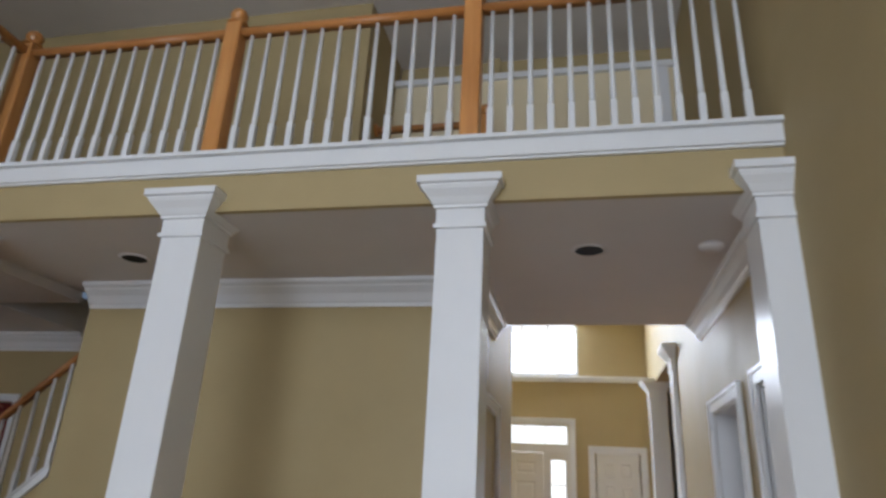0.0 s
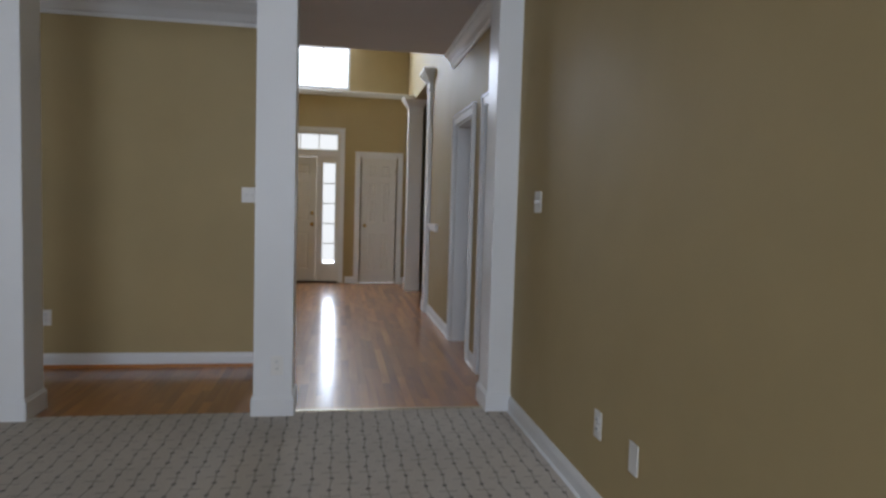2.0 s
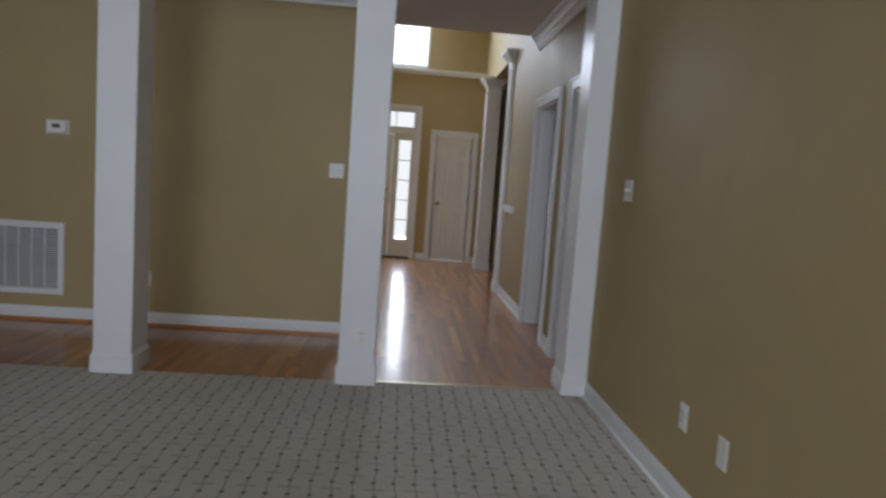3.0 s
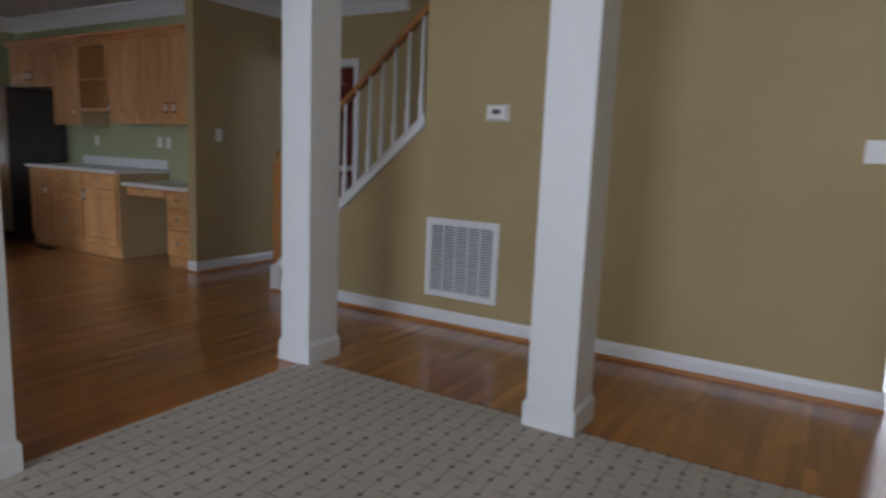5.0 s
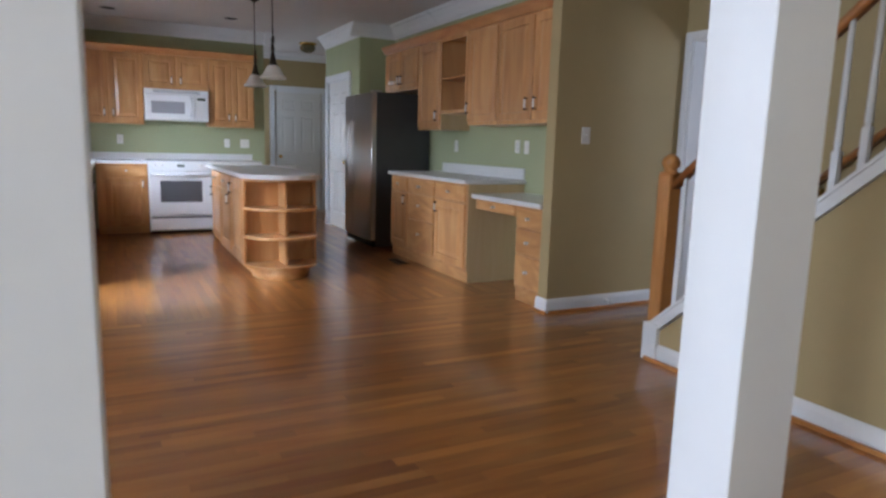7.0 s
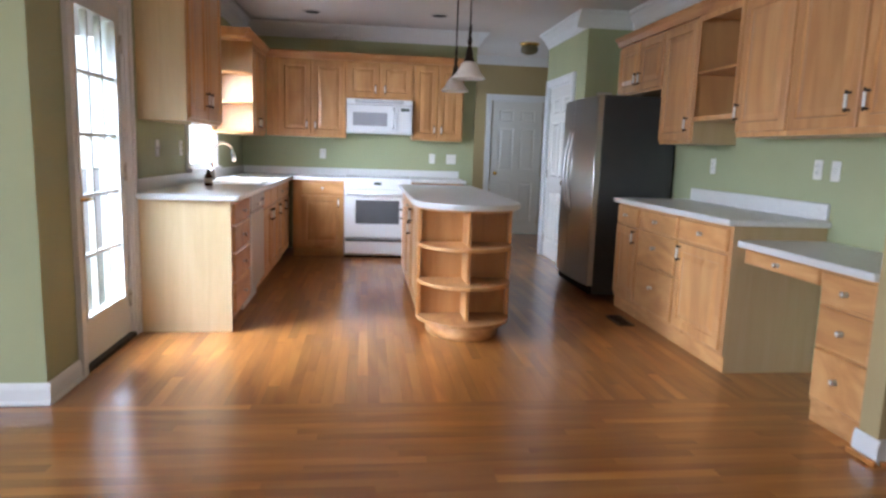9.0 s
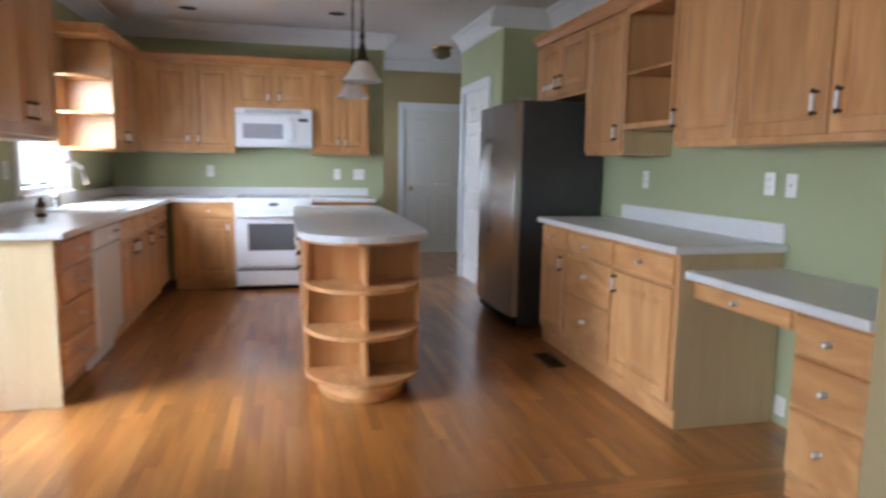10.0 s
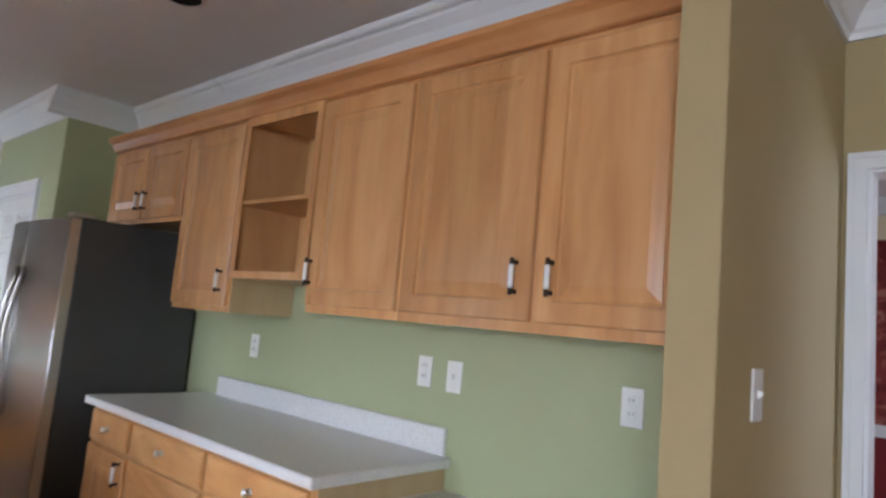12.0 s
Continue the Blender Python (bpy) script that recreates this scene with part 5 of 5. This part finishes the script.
part("lever", Shape().tube([(0.0, -0.0, 0.06), (0.05, -0.01, 0.085), (0.085, -0.012, 0.12)], [0.011, 0.008, 0.007]), CHROME, t)
t = thing("soap_bottle", pose(-8.58, 2.02, 0.915), "small dark bottle with a paper label on the worktop", "bottle")
part("body", Shape().lathe([(0.026, 0), (0.03, 0.008), (0.03, 0.075), (0.022, 0.092), (0.012, 0.10)], 14), AMBER, t)
part("label", Shape().lathe([(0.0308, 0.025), (0.0308, 0.06)], 14, caps=False), LABEL, t)
part("cap", Shape().lathe([(0.014, 0.10), (0.014, 0.122), (0.011, 0.126)], 12), BLACK, t)

# wall cabinets of the sink wall
G6 = "wall cabinets along the sink wall"
cabinet("wall_cabinet", pose(-7.775, 2.10, 0, 0, 0, 180), 0.98, 0.33, 1.385, 2.43, [("door", 0.02, 1.41, 0.48, 2.40, 0.44, 1.55), ("door", 0.50, 1.41, 0.965, 2.40, 0.54, 1.55)], "tall maple wall cabinet with pale end panel", 0, G6, VENEER)
t = thing("corner_shelf", pose(-9.98, SW, 0), "open maple end shelves with rounded fronts", "shelf", G6)
part("back", Shape().box(-0.02, 0.0, 1.35, 0.0, 0.36, 2.255).box(0.0, 0.0, 1.35, 0.26, 0.018, 2.255), INSIDE, t)
for z in (1.352, 1.63, 1.915, 2.235):
    poly = [(0.0, 0.018), (0.26, 0.018)] + [(0.26 * math.cos(a), 0.018 + 0.335 * math.sin(a)) for a in [math.pi / 2 * k / 8 for k in range(1, 9)]]
    part("shelf", Shape().prism(poly, "z", z, z + 0.02), MAPLE_X, t)
cabinet("wall_cabinet", pose(-10.0, 2.10, 0, 0, 0, 180), 1.06, 0.33, 1.35, 2.255, [("door", 0.02, 1.38, 0.52, 2.225, 0.47, 1.48), ("door", 0.535, 1.38, 1.04, 2.225, 0.58, 1.48)], "maple wall cabinet beside the sink window", 0, G6)
cab_crown("cabinet_crown", pose(-9.72, 2.10, 0, 0, 0, 180), 1.36, "maple crown above the end shelves")

# island with rounded open shelves
t = thing("kitchen_island", pose(-7.72, 3.93, 0), "maple kitchen island with rounded open shelves and white top", "island")
HALF = 0.325
part("body", Shape().box(-1.92, -HALF + 0.021, 0.10, -0.015, HALF, 0.877).box(-1.92, -HALF + 0.09, 0, -0.015, HALF - 0.05, 0.10), MAPLE, t)


def island_arc(r, reach, x0=0.0, n=16):
    """Half-ellipse bulging towards +x."""
    return [(x0 + reach * math.sin(math.pi * k / n), -r * math.cos(math.pi * k / n)) for k in range(n + 1)]


part("back_panel", Shape().box(-0.015, -HALF, 0.10, 0.005, HALF, 0.877), MAPLE, t)
part("divider", Shape().box(0.005, -0.010, 0.12, 0.26, 0.010, 0.862), MAPLE, t)
for y in (-HALF, HALF - 0.022):
    part("stile", Shape().box(0.005, y, 0.10, 0.05, y + 0.022, 0.865), MAPLE, t)
for z in (0.10, 0.355, 0.605):
    part("shelf", Shape().prism([(0.005, -HALF)] + island_arc(HALF, 0.36, 0.03) + [(0.005, HALF)], "z", z, z + 0.022), MAPLE_X, t, "half-round maple shelf")
part("plinth", Shape().prism([(-0.02, -0.25)] + island_arc(0.25, 0.33, 0.0) + [(-0.02, 0.25)], "z", 0.0, 0.10, True), MAPLE_X, t)
part("apron", Shape().prism([(0.005, -HALF)] + island_arc(HALF, 0.35, 0.03) + [(0.005, HALF)], "z", 0.858, 0.877), MAPLE_X, t)
for k, (a, b) in enumerate(((-0.62, -0.04), (-1.25, -0.65), (-1.89, -1.28))):
    if k == 0:
        d = part("door", front_shape(b - a - 0.02, 0.73), MAPLE, t)
        d.location = (a, -HALF, 0.13)
        part("handle", HANDLE, None, d).location = (0.05, 0, 0.62)
    else:
        d = part("drawer", slab_shape(b - a - 0.02, 0.14), MAPLE_X, t)
        d.location = (a, -HALF, 0.72)
        part("knob", KNOB, None, d).location = (0.28, 0, 0.07)
        d = part("door", front_shape(b - a - 0.02, 0.57), MAPLE, t)
        d.location = (a, -HALF, 0.13)
        part("handle", HANDLE, None, d).location = (0.52 if k == 1 else 0.06, 0, 0.50)
s = Shape()
outline = [(-1.96, -0.365), (0.0, -0.365)] + [(0.04 + 0.40 * math.sin(math.pi * k / 16) ** 0.85, -0.365 * math.cos(math.pi * k / 16)) for k in range(1, 16)] + [(0.0, 0.365), (-1.96, 0.365)]
s.prism(outline, "z", 0.879, 0.915)
bmesh.ops.bevel(s.bm, geom=[e for e in s.bm.edges if abs(e.verts[0].co.z - e.verts[1].co.z) < 1e-5], offset=0.008, segments=2, affect="EDGES")
solid("island_top", s, COUNTER, "white laminate island top with a rounded end", "worktop", m=pose(-7.72, 3.93, 0))


# ---- lamps and ceiling fittings ----
def pendant(x, y, z):
    """A dark bronze pendant lamp on a rod with a bell-shaped glass shade whose rim hangs at z."""
    t = thing("pendant_lamp", pose(x, y, KC), "unlit bronze pendant lamp with white glass bell shade", "lamp", "pendants above the island")
    d = z - KC
    part("canopy", Shape().lathe([(0.06, 0.0), (0.06, -0.012), (0.03, -0.03), (0.01, -0.045)], 16), BRONZE, t)
    part("rod", Shape().lathe([(0.006, -0.04), (0.006, d + 0.26)], 8), BRONZE, t)
    s = Shape().lathe([(0.010, d + 0.30), (0.018, d + 0.27), (0.011, d + 0.24), (0.022, d + 0.20), (0.030, d + 0.15), (0.042, d + 0.125), (0.04, d + 0.115)], 14)
    for a in (0, math.pi):
        c, q = math.cos(a), math.sin(a)
        s.tube([(0.012 * c, 0.012 * q, d + 0.33), (0.05 * c, 0.05 * q, d + 0.37), (0.055 * c, 0.055 * q, d + 0.32), (0.02 * c, 0.02 * q, d + 0.26)], 0.004, 6)
    part("fitter", s, BRONZE, t)
    part("shade", Shape().lathe([(0.040, d + 0.12), (0.058, d + 0.105), (0.072, d + 0.075), (0.092, d + 0.04), (0.118, d + 0.012), (0.122, d), (0.116, d + 0.002), (0.088, d + 0.04), (0.066, d + 0.075), (0.04, d + 0.10)], 24, caps=False), FROST, t, "white alabaster glass shade")
    return t


pendant(-8.12, 3.98, 1.775)
pendant(-9.15, 4.02, 1.775)


def downlight(x, y, z):
    t = thing("recessed_downlight", pose(x, y, z), "unlit recessed downlight with black baffle", "lamp", "recessed downlights")
    part("trim_ring", Shape().lathe([(0.078, 0.0), (0.098, -0.001), (0.098, -0.006), (0.078, -0.008)], 24, caps=False), CEIL, t)
    part("baffle", Shape().lathe([(0.079, -0.006), (0.070, -0.003)], 24), BLACK, t)
    return t


for x, y in ((0.55, 4.81), (-2.31, 4.76)):
    downlight(x, y, HC)
for x, y in ((-7.83, 5.2), (-10.65, 2.65), (-10.47, 4.0), (-8.1, 2.8), (-4.6, 3.4)):
    downlight(x, y, KC)
t = thing("ceiling_lamp", pose(-11.9, 5.35, KC), "small brass flush ceiling lamp in the back hall", "lamp")
part("canopy", Shape().lathe([(0.13, 0.0), (0.13, -0.02), (0.09, -0.035)], 20), BRASS, t)
part("shade", Shape().lathe([(0.09, -0.03), (0.12, -0.06), (0.11, -0.11), (0.05, -0.14)], 20), plain("smoked_glass", (0.20, 0.17, 0.10), 0.15), t)
t = thing("smoke_detector", pose(1.19, 4.78, HC), "round white smoke detector on the hall ceiling", "smoke detector")
part("body", Shape().lathe([(0.065, 0), (0.065, -0.015), (0.05, -0.032), (0.02, -0.036)], 20), CEIL, t)


# ---- switches, outlets, thermostat, grille ----
def plate(m, kind, label, wide=0.072, high=0.117):
    """A wall plate facing local -y: kind 'switch', 'outlet', 'double' or 'blank'."""
    t = thing("wall_switch" if kind in ("switch", "double") else "wall_outlet", m, label, "switch" if kind in ("switch", "double") else "outlet")
    part("plate", Shape().soft_box(-wide / 2, -0.006, -high / 2, wide / 2, 0, high / 2, 0.003, 2), PLASTIC, t)
    if kind == "outlet":
        for z in (-0.02, 0.02):
            f = part("socket", Shape().lathe([(0.0165, -0.0055), (0.0165, -0.0085), (0.015, -0.0095)], 14, (0, 0, z), "y"), CERAMIC, t)
            for x in (-0.006, 0.006):
                part("slot", Shape().box(x - 0.001, -0.0105, z - 0.002, x + 0.001, -0.009, z + 0.007), BLACK, f)
    elif kind in ("switch", "double"):
        for x in ((0,) if kind == "switch" else (-0.023, 0.023)):
            part("toggle", Shape().prism([(-0.005, -0.011), (-0.018, 0.002), (-0.016, 0.008), (-0.005, 0.011)], "x", x - 0.0045, x + 0.0045), CERAMIC, t)
    return t


plate(pose(RW, 3.65, 1.317, 0, 0, -90), "double", "white double light switch on the tan wall", 0.115)
plate(pose(RW, 2.709, 0.387, 0, 0, -90), "outlet", "white outlet low on the tan wall")
plate(pose(RW, 2.376, 0.372, 0, 0, -90), "blank", "white blank plate low on the tan wall")
plate(pose(-0.365, BW, 1.323), "double", "white light switch at the end of the grille wall", 0.115)
plate(pose(-1.806, BW, 0.372), "outlet", "white outlet on the grille wall")
plate(pose(-0.03, COL + 0.013, 0.31), "outlet", "white outlet on the column")
plate(pose(EX, 5.671, 1.302, 0, 0, 90), "switch", "white light switch on the wall end", 0.075, 0.12)
plate(pose(-8.095, NW, 1.20), "outlet", "white outlet above the worktop")
plate(pose(-6.905, NW, 1.21), "outlet", "white outlet above the desk")
plate(pose(-6.755, NW, 1.205), "switch", "white telephone plate above the desk")
plate(pose(-6.05, NW, 1.20), "outlet", "white outlet above the desk")
plate(pose(KW, 2.72, 1.17, 0, 0, 90), "outlet", "white outlet behind the range run")
plate(pose(KW, 4.06, 1.15, 0, 0, 90), "switch", "white switch beside the range")
plate(pose(KW, 4.30, 1.15, 0, 0, 90), "double", "white double switch beside the range", 0.12)
plate(pose(-8.15, SW, 1.2, 0, 0, 180), "double", "white switch above the sink worktop")
plate(pose(-8.75, SW, 1.2, 0, 0, 180), "outlet", "white outlet above the sink worktop")
plate(pose(-6.71, NW, 0.10), "blank", "small white cable plate low in the kneehole", 0.07, 0.10)
t = thing("door_stop", pose(EX + 0.015, 5.95, 0.055), "small white door stop on the baseboard", "door stop")
part("body", Shape().lathe([(0.018, 0.0), (0.018, 0.004), (0.007, 0.006), (0.006, 0.05), (0.012, 0.052), (0.012, 0.065)], 10, axis="x"), PLASTIC, t)

t = thing("thermostat", pose(-2.495, BW, 1.504), "white wall thermostat with grey display", "thermostat")
part("plate", Shape().soft_box(-0.085, -0.008, -0.055, 0.085, 0, 0.055, 0.004), PLASTIC, t)
part("body", Shape().soft_box(-0.072, -0.03, -0.046, 0.072, -0.006, 0.046, 0.008, 2), PLASTIC, t)
part("display", Shape().box(-0.03, -0.032, -0.008, 0.03, -0.0295, 0.022), LCD, t)

t = thing("return_air_grille", pose(-2.727, BW, 0.486), "white louvred return-air grille on the tan wall", "grille")
GW, GH = 0.292, 0.284
# Dark backing puts the shade between the slats into its colour.
part("backing", Shape().box(-GW + 0.04, -0.003, -GH + 0.04, GW - 0.04, -0.001, GH - 0.04), plain("grille_gap_shade", (0.075, 0.078, 0.085), 0.9), t)
part("frame", Shape().soft_box(-GW, -0.014, -GH, -GW + 0.045, 0, GH, 0.003).soft_box(GW - 0.045, -0.014, -GH, GW, 0, GH, 0.003).soft_box(-GW + 0.045, -0.014, -GH, GW - 0.045, 0, -GH + 0.045, 0.003).soft_box(-GW + 0.045, -0.014, GH - 0.045, GW - 0.045, 0, GH, 0.003), WHITE, t)
for k in range(1, 5):
    x = -GW + 0.045 + k * (2 * GW - 0.09) / 5
    part("mullion", Shape().box(x - 0.004, -0.013, -GH + 0.045, x + 0.004, -0.003, GH - 0.045), WHITE, t)
slat = Shape().prism([(-0.0125, -0.0055), (-0.0112, -0.0055), (-0.004, 0.0025), (-0.0053, 0.0025)], "x", -GW + 0.045, GW - 0.045).mesh("slat", WHITE)
for k in range(26):
    part("slat", slat, None, t).location = (0, 0, -GH + 0.055 + k * (2 * GH - 0.105) / 25)

t = thing("floor_register", pose(-7.95, 5.20, 0), "brown metal floor register in the boards", "vent")
part("frame", Shape().box(-0.15, -0.06, 0, 0.15, -0.045, 0.006).box(-0.15, 0.045, 0, 0.15, 0.06, 0.006).box(-0.15, -0.045, 0, -0.135, 0.045, 0.006).box(0.135, -0.045, 0, 0.15, 0.045, 0.006), BRONZE, t)
for k in range(13):
    part("slat", Shape().box(-0.125 + k * 0.0205, -0.045, 0.001, -0.117 + k * 0.0205, 0.045, 0.005), BRONZE, t)


# ---- wooden floors, board by board ----
rng = random.Random(7)
BOARD = 0.0575


def board_verts(x0, y0, x1, y1, lift):
    c = 0.0004
    z1 = lift
    return [(x0, y0, -0.012), (x1, y0, -0.012), (x1, y1, -0.012), (x0, y1, -0.012), (x0 + c * 0.3, y0 + c * 0.3, z1 - c), (x1 - c * 0.3, y0 + c * 0.3, z1 - c), (x1 - c * 0.3, y1 - c * 0.3, z1 - c), (x0 + c * 0.3, y1 - c * 0.3, z1 - c), (x0 + c, y0 + c, z1), (x1 - c, y0 + c, z1), (x1 - c, y1 - c, z1), (x0 + c, y1 - c, z1)]


BOARD_FACES = [(0, 1, 5, 4), (1, 2, 6, 5), (2, 3, 7, 6), (3, 0, 4, 7), (4, 5, 9, 8), (5, 6, 10, 9), (6, 7, 11, 10), (7, 4, 8, 11), (8, 9, 10, 11)]


def boards(x0, y0, x1, y1, axis):
    """Strips of random length that fill a rectangle, the long side along axis."""
    out = []
    a0, a1, b0, b1 = (y0, y1, x0, x1) if axis == "y" else (x0, x1, y0, y1)
    n = max(1, round((b1 - b0) / BOARD))
    w = (b1 - b0) / n
    for i in range(n):
        p = a0
        first = True
        while p < a1 - 1e-6:
            ln = rng.uniform(0.35, 1.5) * (rng.uniform(0.3, 1) if first else 1)
            q = min(a1, p + ln)
            if a1 - q < 0.2:
                q = a1
            out.append((b0 + i * w, p, b0 + (i + 1) * w, q) if axis == "y" else (p, b0 + i * w, q, b0 + (i + 1) * w))
            p, first = q, False
    return out


PLAIN_FACES = [(0, 1, 5, 4), (1, 2, 6, 5), (2, 3, 7, 6), (3, 0, 4, 7), (4, 5, 6, 7)]


def joined_boards(name, rects, material, parent):
    vs, fs = [], []
    for x0, y0, x1, y1 in rects:
        k, g = len(vs), 0.0002
        z1 = rng.uniform(-0.00005, 0.00005)
        vs += [(x0 + g, y0 + g, -0.012), (x1 - g, y0 + g, -0.012), (x1 - g, y1 - g, -0.012), (x0 + g, y1 - g, -0.012), (x0 + g, y0 + g, z1), (x1 - g, y0 + g, z1), (x1 - g, y1 - g, z1), (x0 + g, y1 - g, z1)]
        fs += [tuple(k + i for i in f) for f in PLAIN_FACES]
    me = bpy.data.meshes.new(name)
    me.from_pydata(vs, [], fs)
    me.materials.append(material)
    ob = new(name, me)
    ob.parent = parent
    return tagged(ob, kind="stuff")


floor = thing("floor_wood", pose(0, 0, 0), "stained strip oak floor with a satin finish", "floor")
tagged(floor, kind="structure")
lengthwise = boards(-6.37, -2.2, -3.04, BW, "y") + boards(-6.37, BW, EX - 0.05, NW, "y") + boards(EX, BW, ST, SB + 0.12, "y") + boards(-7.5, SB + 0.12, -2.9, 10.1, "y") + boards(-3.04, 4.175, 0.07, BW, "y") + boards(0.07, 4.175, RW, FW, "y") + boards(-2.2, 8.0, 0.07, FW, "y") + boards(HX, BW, 0.07, 8.0, "y") + boards(RW, 6.9, 5.4, FW, "y") + boards(RW, 4.3, 3.6, 6.9, "y")
crosswise = boards(-10.8, SW, -6.37, NW, "x") + boards(-13.2, 4.4, -10.8, 6.6, "x")
near = [r for r in lengthwise if -5.3 < r[0] < -3.04 and r[3] > 2.3 and r[1] < 5.2][:290]
taken = set(near)
joined_boards("floor_boards", [r for r in lengthwise if r not in taken], FLOOR_Y, floor)
joined_boards("floor_boards", crosswise, FLOOR_X, floor)
shared = {}
for r in near:
    key = round((r[3] - r[1]) / 0.02)
    if key not in shared:
        w, ln = r[2] - r[0], key * 0.02
        me = bpy.data.meshes.new("plank")
        me.from_pydata(board_verts(-w / 2, -ln / 2, w / 2, ln / 2, 0.0), [], BOARD_FACES)
        me.materials.append(PLANK_Y)
        shared[key] = me
    ob = part("plank", shared[key], None, floor)
    ob.location = ((r[0] + r[2]) / 2, (r[1] + r[3]) / 2, rng.uniform(-0.00006, 0.00006))
    ob.scale = (1, (r[3] - r[1]) / (key * 0.02), 1)
